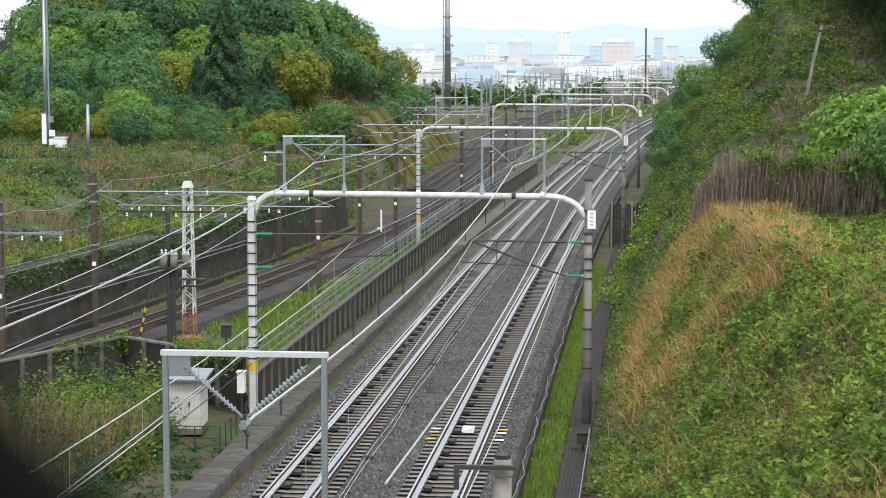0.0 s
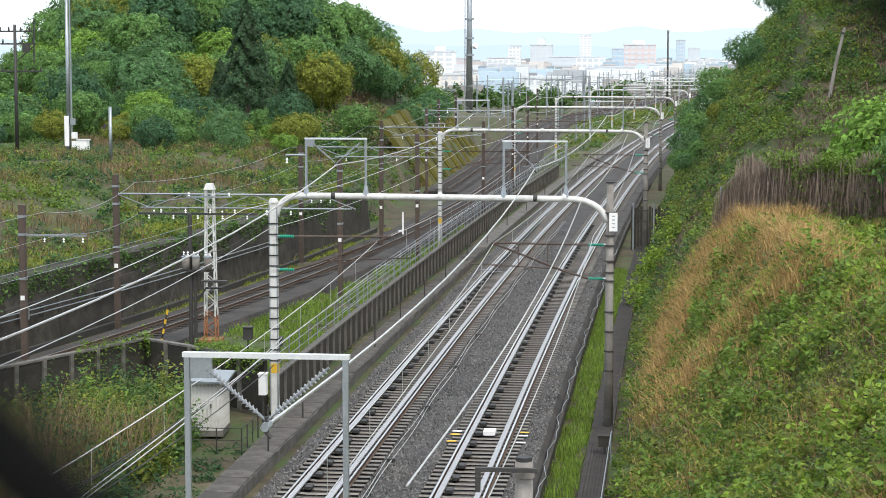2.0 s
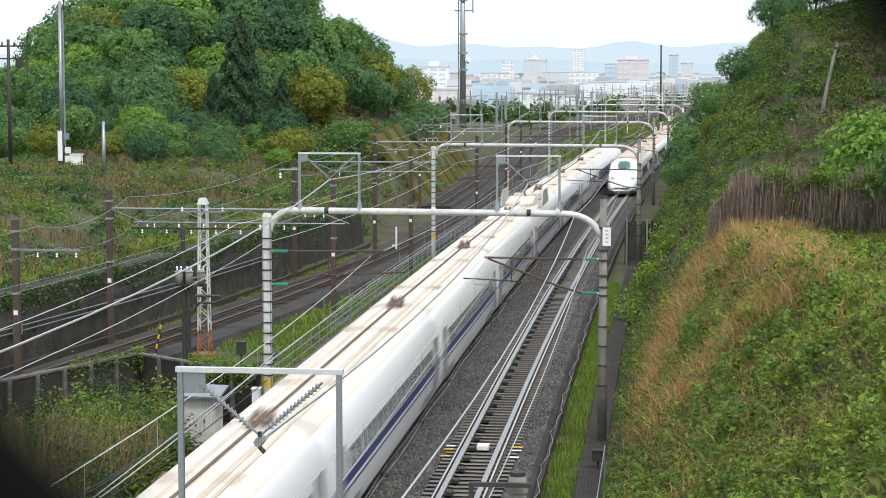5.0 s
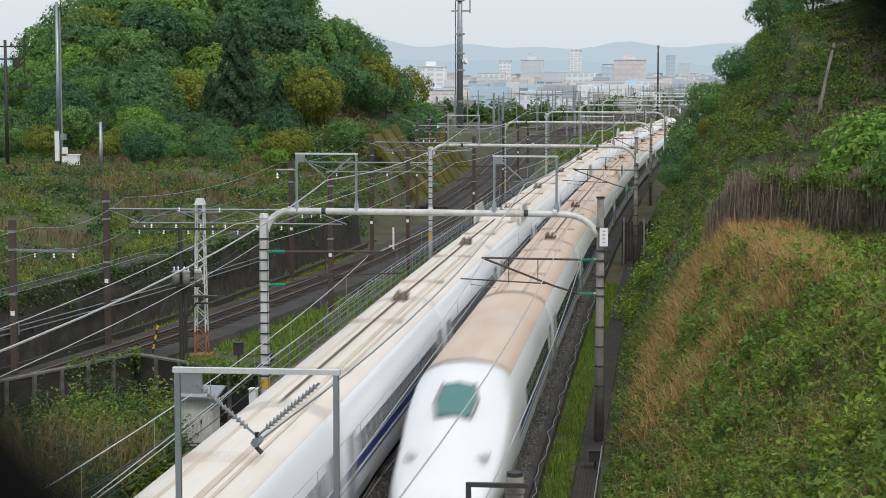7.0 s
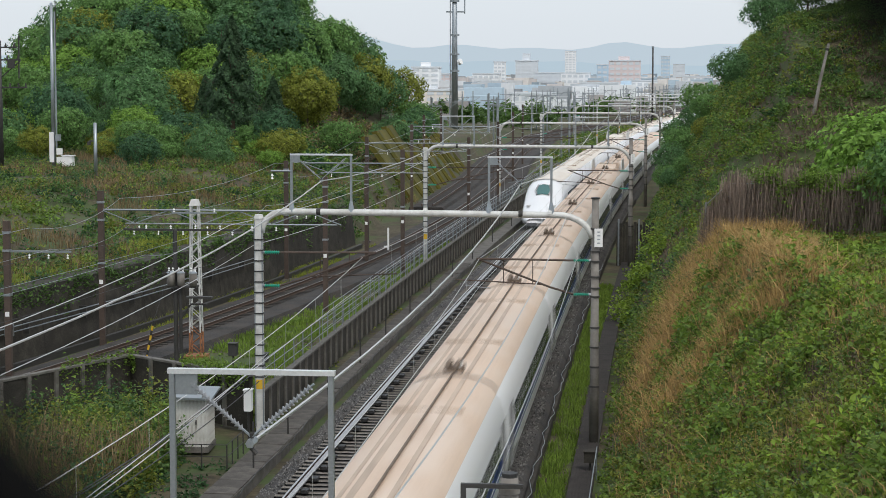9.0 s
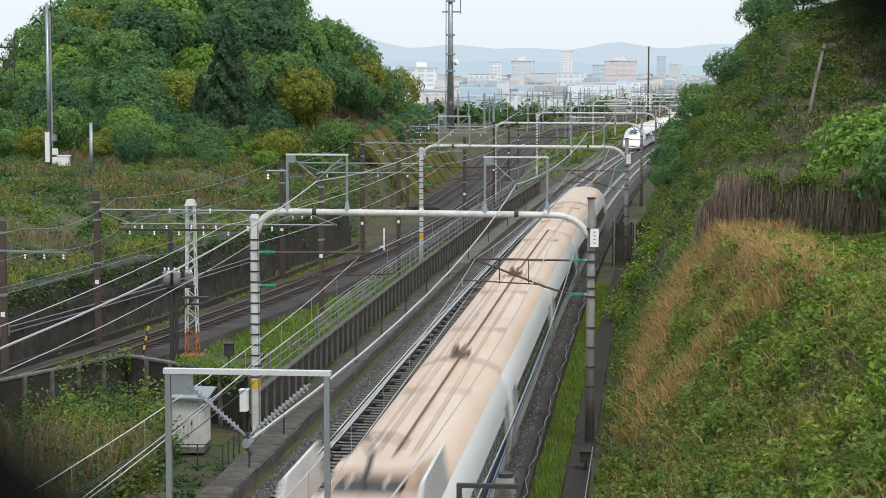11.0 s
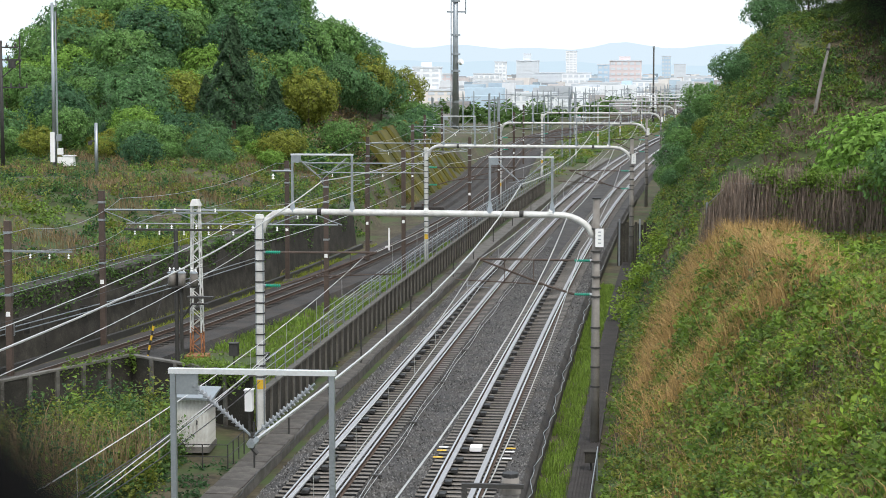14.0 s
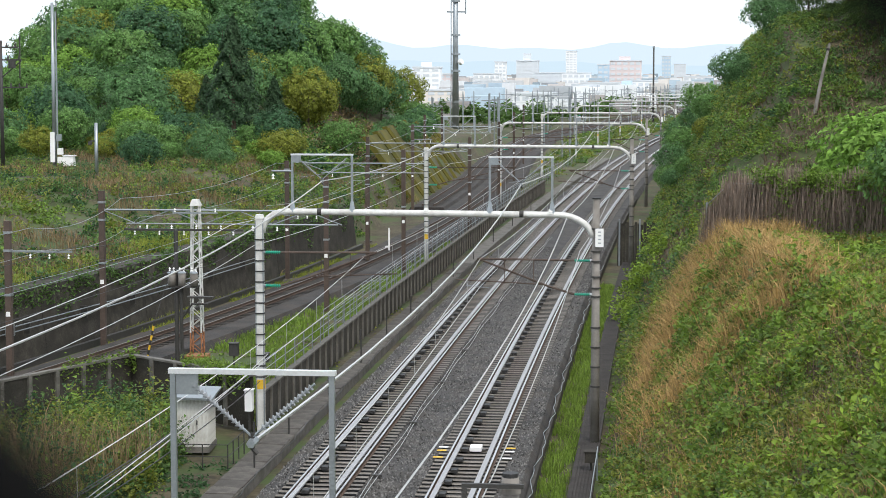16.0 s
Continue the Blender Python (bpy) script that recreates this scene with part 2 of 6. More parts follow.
def build_ground():
    xs = sorted(set(np.round(np.concatenate([np.arange(-140, -30, 3.0), np.arange(-30, -2, 1.5), np.arange(-2, 16, 0.6), np.arange(16, 60, 3),
                                             [-4500, -2500, -1200, -600, -350, -220, 90, 160, 300, 600, 1200, 2500, 4500]]), 2)))
    ys = sorted(set(np.round(np.concatenate([np.arange(-40, 20, 6.0), np.arange(20, 130, 1.0), np.arange(130, 420, 4.0),
                                             [-1500, -800, -400, -200, -100, 450, 500, 600, 800, 1100, 1500, 2200, 3200, 4800]]), 2)))
    verts = [(x, y, ground_z(x, y)) for y in ys for x in xs]
    n = len(xs)
    faces = [(j * n + i, j * n + i + 1, (j + 1) * n + i + 1, (j + 1) * n + i) for j in range(len(ys) - 1) for i in range(n - 1)]
    me = bpy.data.meshes.new("ground")
    me.from_pydata(verts, [], faces)
    me.materials.append(SOIL)
    me.polygons.foreach_set("use_smooth", [True] * len(me.polygons))
    tagged(new("ground", me), "rough earth cutting with grass and brown soil", "ground", kind="structure")


build_ground()


# ---- track beds and rails ----
def track_bed(name, label, mat, centre, half_left, half_right, y0, y1, top):
    line = [(centre(y), y, 0) for y in track_steps(y0, y1)]
    section = [(-half_left - 0.5, top - 0.75), (-half_left, top), (half_right, top), (half_right + 0.5, top - 0.75)]
    tagged(part(name, sweep(bmesh.new(), section, line), mat), label, "track bed", kind="structure")


def rail_pair(centre, gauge, y0, y1, guard, label):
    track = thing("railway_track", label, "railway track")
    half = gauge / 2 + 0.036
    for s in (-1, 1):
        line = [(centre(y), y, 0) for y in track_steps(y0, y1)]
        o = s * half
        part("rail", sweep(bmesh.new(), [(o - 0.07, -0.17), (o - 0.07, -0.15), (o - 0.012, -0.13), (o - 0.035, -0.045), (o - 0.035, -0.006), (o + 0.035, -0.006), (o + 0.035, -0.045), (o + 0.012, -0.13), (o + 0.07, -0.15), (o + 0.07, -0.17)], line), RUST, track)
        part("running_surface", sweep(bmesh.new(), [(o - 0.034, -0.006), (o - 0.03, 0), (o + 0.03, 0), (o + 0.034, -0.006)], line), POLISHED if guard else DULL_RAIL, track, "polished steel running surface" if guard else "dull worn running surface")
        if guard:
            o = s * (half - 0.19)
            part("guard_rail", sweep(bmesh.new(), [(o - 0.08, -0.03), (o - 0.08, 0.012), (o + 0.08, 0.012), (o + 0.08, -0.03)], [(a, b, c) for a, b, c in line if b > 0]), GUARD, track, "wide pale steel guard rail")
    return track


def sleepers(track, centre, width, y0, y1, pitch, z, skin):
    """Sleepers one by one along the stretch nearest the camera, the rest joined."""
    bm = bmesh.new()
    w = width / 2
    prof = [(-w, z - 0.1), (-w, z), (-w * 0.55, z), (-w * 0.3, z - 0.03), (w * 0.3, z - 0.03), (w * 0.55, z), (w, z), (w, z - 0.1)]
    front = [bm.verts.new((x, -0.13, zz)) for x, zz in prof]
    back = [bm.verts.new((x, 0.13, zz)) for x, zz in prof]
    for k in range(len(prof)):
        bm.faces.new((front[k], back[k], back[(k + 1) % len(prof)], front[(k + 1) % len(prof)]))
    first = part("sleeper", bm, skin, track)
    me, count = first.data, 0
    verts, faces = [], []
    y = y0
    base = [v.co.copy() for v in me.vertices]
    polys = [tuple(p.vertices) for p in me.polygons]
    while y < y1:
        m = pose(centre(y), y, 0, 0, 0, -math.degrees(math.atan(centre(y + 1) - centre(y))))
        if count == 0:
            first.matrix_basis = m
        elif count < 290 and y > 46:
            share("sleeper", me, track, m)
        else:
            k = len(verts)
            verts += [m @ c for c in base]
            faces += [tuple(i + k for i in p) for p in polys]
        if y > 46:
            count += 1
        y += pitch
    rest = bpy.data.meshes.new("sleeper_row")
    rest.from_pydata(verts, [], faces)
    rest.materials.append(skin)
    ob = new("sleeper_row", rest)
    ob.parent = track
    tagged(ob, kind="stuff")


track_bed("ballast_bed", "grey crushed stone ballast under two high-speed tracks", BALLAST,
          lambda y: (LEFT_TRACK + RIGHT_TRACK) / 2 + bend(y), 3.9, 3.95, -700, 1400, -0.235)
track_bed("old_ballast_bed", "brownish ballast under the older railway line", OLD_BALLAST, old_line, 1.9, 2.4, -400, 1400, -0.35)
track_bed("old_ballast_bed", "brownish ballast under the second older track", OLD_BALLAST, lambda y: old_line(y) - 4.1, 1.6, 1.6, 185, 1400, -0.36)


def build_tracks():
    for c in (LEFT_TRACK, RIGHT_TRACK):
        centre = lambda y, c=c: c + bend(y)
        t = rail_pair(centre, 1.435, -700, 1400, True, "standard gauge track with polished rails on concrete sleepers")
        sleepers(t, centre, 2.4, 40, 300, 0.58, -0.165, SLEEPER)
    for c, start in ((0.0, -400), (-4.1, 186)):
        centre = lambda y, c=c: old_line(y) + c
        t = rail_pair(centre, 1.067, start, 1400, False, "narrow gauge track with rusty rails on ballast")
        t.location.z = -0.12
        sleepers(t, centre, 2.0, max(start, 60), 330, 0.62, -0.185, OLD_SLEEPER)


build_tracks()


# ---- walkways, walls and railings beside the lines ----
def wall_x(y):
    return LEFT_TRACK - 4.3 + bend(y)


def strip(name, label, category, mat, centre, x0, x1, z0, z1, y0, y1, step=3.0):
    ys = np.arange(y0, y1 + 0.01, step)
    line = [(centre(y), y, 0) for y in ys]
    return tagged(part(name, sweep(bmesh.new(), [(x0, z0), (x0, z1), (x1, z1), (x1, z0)], line), mat), label, category, kind="structure")


strip("walkway", "worn concrete walkway beside the ballast", "walkway", CONCRETE, wall_x, 0.7, 1.72, -0.8, -0.36, 20, 300)
strip("cable_duct", "dark ribbed cable duct lids beside the slope", "cable duct", DUCT, foot_x, -1.35, -0.6, -0.9, -0.5, 20, 150)
strip("kerb_wall", "low dark concrete kerb holding the ballast", "kerb", DARK_CONCRETE, foot_x, -2.55, -2.42, -0.9, -0.30, 20, 200)


def build_duct_ribs():
    duct = bpy.data.objects["cable_duct"]
    for k in range(7):
        o = -1.29 + k * 0.105
        part("lid_board", sweep(bmesh.new(), [(o, -0.5), (o, -0.478), (o + 0.075, -0.478), (o + 0.075, -0.5)], [(foot_x(y), y, 0) for y in np.arange(20, 151, 3.0)]), DUCT, duct)


build_duct_ribs()


def panel_wall(name, label, pts, height, z0, panel, thick=0.16):
    """A wall of concrete panels between posts, along a line of points."""
    wall = thing(name, label, "wall", kind="structure")
    bm = box(bmesh.new(), 0.09, panel - 0.09, -thick / 2, thick / 2, 0, height)
    slab = part("panel", bm, DARK_CONCRETE, wall).data
    bpy.data.objects.remove(wall.children[0])
    bm = box(bmesh.new(), -0.09, 0.09, -0.16, 0.16, 0, height + 0.06)
    post = part("post", bm, CONCRETE, wall).data
    bpy.data.objects.remove(wall.children[0])
    bm = box(bmesh.new(), 0, panel, -0.13, 0.13, height, height + 0.08)
    cope = part("coping", bm, CONCRETE, wall).data
    bpy.data.objects.remove(wall.children[0])
    for (xa, ya), (xb, yb) in zip(pts, pts[1:]):
        length = math.hypot(xb - xa, yb - ya)
        turn = math.degrees(math.atan2(yb - ya, xb - xa))
        n = max(1, round(length / panel))
        for k in range(n):
            m = pose(xa + (xb - xa) * k / n, ya + (yb - ya) * k / n, z0, 0, 0, turn)
            share("panel", slab, wall, m)
            share("post", post, wall, m)
            share("coping", cope, wall, m @ pose(0.0, 0, 0.004 * (k % 2)))
    return wall


panel_wall("wall_beside_track", "stained concrete panel wall with posts beside the walkway", [(wall_x(y), y) for y in np.arange(69, 231, 18.0)], 1.25, -0.5, 1.5)
panel_wall("wall_across", "stained concrete panel wall with pale posts in bushes", [(-28.2, 55.5), (-20.5, 73.6), (-14.6, 69.0)], 2.0, -0.6, 1.5)


def railing(name, label, line, z, rails=(0.35, 0.7, 1.05), pitch=2.0, mat=None):
    mat = mat or GALVANISED
    r = thing(name, label, "railing")
    for h in rails:
        part("rail", tube(bmesh.new(), [(x, y, z + h) for x, y in line], 0.017, 5), mat, r)
    bm = tube(bmesh.new(), [(0, 0, 0), (0, 0, max(rails))], 0.026, 6)
    first = part("post", bm, mat, r)
    walked, k = 0.0, 0
    for (xa, ya), (xb, yb) in zip(line, line[1:]):
        length = math.hypot(xb - xa, yb - ya)
        while walked < length:
            f = walked / length
            m = pose(xa + (xb - xa) * f, ya + (yb - ya) * f, z)
            if k == 0:
                first.matrix_basis = m
            else:
                share("post", first.data, r, m)
            k += 1
            walked += pitch
        walked -= length
    return r


railing("railing", "grey steel pipe railing on the panel wall", [(wall_x(y) - 0.02, y) for y in np.arange(70, 260, 6.0)], 0.82)
railing("railing", "grey pipe handrail along the older line", [(wall_x(y) - 1.3, y) for y in np.arange(90, 240, 6.0)], -0.6, (0.9, 1.4, 1.9), 3.0)
railing("low_railing", "dark low steel railing by the shed", [(-15.6, 61.5), (-13.9, 61.5), (-13.9, 64.4)], -0.5, (0.4, 0.8), 0.85, DARK_STEEL)
railing("rope_fence", "thin pole and wire fence beside the cable duct", [(foot_x(y) - 0.5, y) for y in (34, 44, 54, 61.5)], -0.5, (1.0,), 9.0, GALVANISED)


def track_posts():
    """Short dark posts between walkway and ballast."""
    for k, y in enumerate((61, 67, 75.5, 84, 92, 101, 110, 121, 133, 147, 163, 181)):
        p = thing("marker_post", "short dark steel post beside the walkway", "post", pose(wall_x(y) + 1.45, y, -0.36), "posts along the walkway")
        part("shaft", tube(bmesh.new(), [(0, 0, 0), (0, 0, 1.05 if k % 3 else 1.5)], 0.035, 6), DARK_STEEL, p)
        part("cap", tube(bmesh.new(), [(0, 0, 1.05 if k % 3 else 1.5), (0, 0, 1.1 if k % 3 else 1.55)], 0.045, 6), DARK_STEEL, p)


track_posts()


def bank_wall():
    """The dark retaining wall behind the older line, in sections, with a cable run on brackets."""
    wall = thing("retaining_wall", "dark stained concrete retaining wall behind the older line", "retaining wall", kind="structure")
    ys = np.arange(58, 150, 6.0)
    for a, b in zip(ys, ys[1:]):
        pa, pb = (bank_x(a) + 0.15, a, 0), (bank_x(b - 0.03) + 0.15, b - 0.03, 0)
        part("section", sweep(bmesh.new(), [(-1.9, -0.9), (-1.9, 2.4), (-0.05, 2.45), (0.35, -0.9)], [pa, pb]), DARK_CONCRETE, wall)
    run = thing("cable_run", "pair of pale cable pipes on the retaining wall", "cable run")
    for h in (0.62, 0.86):
        part("pipe", tube(bmesh.new(), [(bank_x(y) + 0.6, y, h + 0.15) for y in np.arange(60, 122, 5.0)], 0.03, 6), GALVANISED, run)
    for y in np.arange(62, 121, 6.0):
        part("bracket", box(bmesh.new(), -0.35, 0.05, -0.04, 0.04, 0.5, 1.1, pose(bank_x(y) + 0.55, y, 0)), DARK_STEEL, run)
    part("trough", sweep(bmesh.new(), [(-0.12, -0.75), (-0.12, -0.42), (0.12, -0.42), (0.12, -0.75)], [(bank_x(y) + 1.5, y, 0) for y in np.arange(60, 146, 5.0)]), DARK_STEEL, run, "dark cable trough at the foot of the wall")
    part("joint_box", box(bmesh.new(), -0.1, 0.2, -0.25, 0.25, 0.55, 1.05, pose(bank_x(84) + 0.6, 84, 0.1)), GALVANISED, run)


bank_wall()


def mossy_slope():
    """The mossy ribbed revetment under the hill."""
    s = thing("revetment", "yellow-green mossy concrete revetment with ribs under the hill", "revetment", kind="structure")
    for k in range(9):
        ya, yb = 198 + k * 8.0, 198 + (k + 1) * 8.0 - 0.5
        xa, xb = old_line(ya) - 6.6, old_line(yb) - 6.6
        height = 7.0 - 0.3 * abs(k - 3)
        bm = bmesh.new()
        lo = [(xa, ya, -0.9), (xb, yb, -0.9)]
        hi = [(xb - 5.2, yb, height), (xa - 5.2, ya, height)]
        v = [bm.verts.new(p) for p in lo + hi] + [bm.verts.new((p[0] - 0.6, p[1], p[2] - 0.1)) for p in lo + hi]
        for q in ((0, 1, 2, 3), (7, 6, 5, 4), (0, 4, 5, 1), (1, 5, 6, 2), (2, 6, 7, 3), (3, 7, 4, 0)):
            bm.faces.new([v[i] for i in q])
        part("slab", bm, MOSS, s)
        part("rib", tube(bmesh.new(), [(xb + 0.1, yb + 0.25, -0.9), (xb - 5.1, yb + 0.25, height)], 0.3, 4), MOSS, s)


mossy_slope()


def shed():
    s = thing("equipment_shed", "small white corrugated steel shed with a grey roof", "shed", pose(-16.0, 65.6, -0.55, 0, 0, 4))
    bm = box(bmesh.new(), -0.6, 0.6, -0.8, 0.8, 0.1, 1.85)
    part("body", bm, SHED_WHITE, s)
    part("roof", box(bmesh.new(), -0.75, 0.75, -1.0, 1.0, 1.86, 1.94, pose(0, 0, 0, 3, 2, 0)), GALVANISED, s)
    part("plinth", box(bmesh.new(), -0.65, 0.65, -0.85, 0.85, -0.1, 0.1), CONCRETE, s)
    rib = box(bmesh.new(), -0.03, 0.03, -0.025, 0, 0.12, 1.84)
    first = part("rib", rib, SHED_WHITE, s)
    first.location = (-0.54, -0.8, 0)
    for k in range(1, 9):
        share("rib", first.data, s, pose(-0.54 + 0.135 * k, -0.8, 0))
    for k in range(8):
        share("rib", first.data, s, pose(0.6, -0.7 + 0.2 * k, 0, 0, 0, 90))
    part("door_handle", box(bmesh.new(), 0.2, 0.24, -0.86, -0.82, 0.9, 1.05), DARK_STEEL, s, "small dark door handle")


shed()


def trackside_boxes():
    for x, y, z, w, h, mat, label in ((-14.25, 66.6, 0.55, 0.26, 0.75, WHITE, "white steel switch box on the mast"),
                                      (-17.2, 77.5, 0.9, 0.35, 0.5, DARK_STEEL, "dark signal relay box on a post"),
                                      (-16.2, 78.5, 0.5, 0.5, 0.35, DARK_STEEL, "dark flat relay box on a post"),
                                      (-1.95, 62.5, -0.2, 0.4, 0.35, DARK_CONCRETE, "dark junction box beside the cable duct")):
        b = thing("equipment_box", label, "equipment box", pose(x, y, z))
        bm = box(bmesh.new(), -w / 2, w / 2, -0.18, 0.18, 0, h)
        bmesh.ops.bevel(bm, geom=bm.edges[:], offset=0.02, segments=1)
        part("case", bm, mat, b)
        part("hood", box(bmesh.new(), -w / 2 - 0.03, w / 2 + 0.03, -0.22, 0.22, h, h + 0.03), mat, b)
        part("post", tube(bmesh.new(), [(0, 0, -0.8 - z), (0, 0, 0)], 0.045, 6), DARK_STEEL, b)
    # the balise between the right-hand rails
    b = thing("track_transponder", "white flat transponder box between the rails", "transponder", pose(RIGHT_TRACK, 63.9, -0.16))
    bm = box(bmesh.new(), -0.2, 0.2, -0.3, 0.3, 0, 0.14)
    bmesh.ops.bevel(bm, geom=bm.edges[:], offset=0.03, segments=2)
    part("case", bm, WHITE, b)
    part("foot_plate", box(bmesh.new(), -0.33, 0.33, -0.12, 0.12, -0.02, 0.02), DARK_STEEL, b)
    for k in range(10):
        x = RIGHT_TRACK + (-1.15 if k < 5 else 1.15)
        y = 62.0 + 0.58 * (k % 5)
        if k % 5 in (0, 2):
            continue
        m = thing("sleeper_mark", "yellow painted mark on a sleeper end", "painted mark", pose(x, y, -0.163), "painted sleeper ends")
        part("paint", box(bmesh.new(), -0.16, 0.16, -0.1, 0.1, -0.005, 0.004), YELLOW if k % 2 else WHITE, m)


trackside_boxes()


# ---- overhead line of the high-speed tracks ----
def insulator_bm(length, r, sheds):
    bm = bmesh.new()
    pts, radii = [], []
    for k in range(sheds):
        z = length * (k + 0.5) / sheds
        tube(bm, [(0, 0, z - length * 0.3 / sheds), (0, 0, z + length * 0.25 / sheds)], r, 8, r * 0.45)
    tube(bm, [(0, 0, 0), (0, 0, length)], r * 0.42, 6)
    return bm


GREEN_ROD = part("insulator", insulator_bm(0.55, 0.075, 8), GREEN_INSULATOR).data
GREY_ROD = part("insulator", insulator_bm(0.8, 0.045, 14), GREY_INSULATOR).data
BELL = part("insulator", insulator_bm(0.2, 0.058, 2), WHITE).data
for o in [o for o in scene.objects if o.name.startswith("insulator")]:
    bpy.data.objects.remove(o)


def between(a, b):
    """A pose at a with z towards b."""
    a, b = Vector(a), Vector(b)
    return Matrix.Translation(a) @ (b - a).to_track_quat("Z", "Y").to_matrix().to_4x4()


def cantilever(g, x0, x1, zt, out):
    """Registration arms from the pole at x0 to above the track at x1."""
    s = 1 if x1 > x0 else -1
    a, tip = x0 + s * 0.75, x1 + s * 0.3
    arm = part("cantilever", tube(bmesh.new(), [(a, 0, zt), (tip, 0, zt + 0.03)], 0.04, 6), BROWN_STEEL, g, "dark brown steel cantilever arm")
    part("brace", tube(bmesh.new(), [(a, 0, zt - 1.2), (x0 + s * 1.6, 0, zt - 0.95), (tip - s * 0.1, 0, zt)], 0.04, 6), BROWN_STEEL, arm)
    part("registration_arm", tube(bmesh.new(), [(x0 + s * 1.9, 0, zt - 0.86), (tip + s * 0.75, 0, zt - 0.72)], 0.026, 6), BROWN_STEEL, arm)
    for f in (0.42, 0.72):
        x = a + (tip - a) * f
        part("strut", tube(bmesh.new(), [(x, 0, zt), (x, 0, zt - 0.84)], 0.018, 5), BROWN_STEEL, arm)
    part("steady_arm", tube(bmesh.new(), [(tip + s * 0.4, 0, zt - 0.74), (tip + s * 0.4, 0, zt - 0.92), (tip - s * 0.5, 0, zt - 1.02)], 0.014, 5), GALVANISED, arm)
    for z in (zt, zt - 1.2):
        share("insulator", GREEN_ROD, g, between((x0 + s * 0.2, 0, z), (a, 0, z)))
        part("bracket", tube(bmesh.new(), [(x0, 0, z), (x0 + s * 0.22, 0, z)], 0.05, 6), GALVANISED, g)


def feeder_frame(g, x0, x1, z0, z1, leg=0.04):
    """A galvanised frame on the beam with two slanting insulators that hold a feeder."""
    # The beam takes the paler steel, as if its top mirrored the sky.
    fr = part("feeder_frame", box(bmesh.new(), x0 - 0.05, x1 + 0.05, -0.045, 0.045, z1 - 0.05, z1 + 0.01), SKYLIT_STEEL, g, "galvanised steel feeder frame, its beam coloured pale for sky reflection")
    for x in (x0, x1):
        part("leg", box(bmesh.new(), x - leg, x + leg, -leg, leg, z0, z1 - 0.05), GALVANISED, fr)
        part("foot", tube(bmesh.new(), [(x, 0, z0 - 0.1), (x, 0, z0 + 0.3)], 0.13, 6, 0.05), GALVANISED, fr)
    part("gusset", box(bmesh.new(), x0 + 0.04, x0 + 0.3, -0.02, 0.02, z1 - 0.3, z1 - 0.05), GALVANISED, fr)
    xm, zm = (x0 + x1) / 2, z1 - 0.42 * (x1 - x0)
    for x in (x0 + 0.2, x1 - 0.2):
        top = Vector((x, 0, z1 - 0.15))
        low = Vector((xm, 0, zm))
        d = (low - top).normalized()
        share("insulator", GREY_ROD, fr, between(top + d * 0.05, low))
        part("link", tube(bmesh.new(), [top, low], 0.016, 5), GALVANISED, fr)
    part("clamp", tube(bmesh.new(), [(xm, -0.12, zm - 0.06), (xm, 0.12, zm - 0.06)], 0.055, 6), GALVANISED, fr)
    part("clamp_hanger", tube(bmesh.new(), [(xm, 0, zm + 0.05), (xm, 0, zm - 0.14), (xm + 0.06, 0, zm - 0.2)], 0.03, 6), DARK_STEEL, fr)
    return xm, zm - 0.06


def banded_mast(g, x, z0, z1, label):
    """A pale square lattice mast with dark bands."""
    m = part("mast", box(bmesh.new(), x - 0.13, x + 0.13, -0.13, 0.13, z0, z1), PALE_PAINT, g, label)
    band = box(bmesh.new(), -0.16, 0.16, -0.16, 0.16, -0.025, 0.025)
    first = part("band", band, BAND, m)
    first.location = (x, 0, z0 + 2.2)
    z = z0 + 2.6
    while z < z1 - 0.4:
        share("band", first.data, m, pose(x, 0, z))
        z += 0.38
    for s in (-1, 1):
        part("corner_rail", box(bmesh.new(), x + s * 0.135 - 0.02, x + s * 0.135 + 0.02, -0.15, -0.11, z0 + 0.4, z1 - 0.1), GALVANISED, m)
    part("yellow_band", box(bmesh.new(), x - 0.137, x + 0.137, -0.137, 0.137, z0 + 1.75, z0 + 2.1), YELLOW, m)
    part("cap", tube(bmesh.new(), [(x, 0, z1), (x, 0, z1 + 0.14)], 0.2, 6, 0.15), PALE_PAINT, m)
    part("base", box(bmesh.new(), x - 0.3, x + 0.3, -0.3, 0.3, z0 - 0.3, z0 + 0.12), CONCRETE, m)


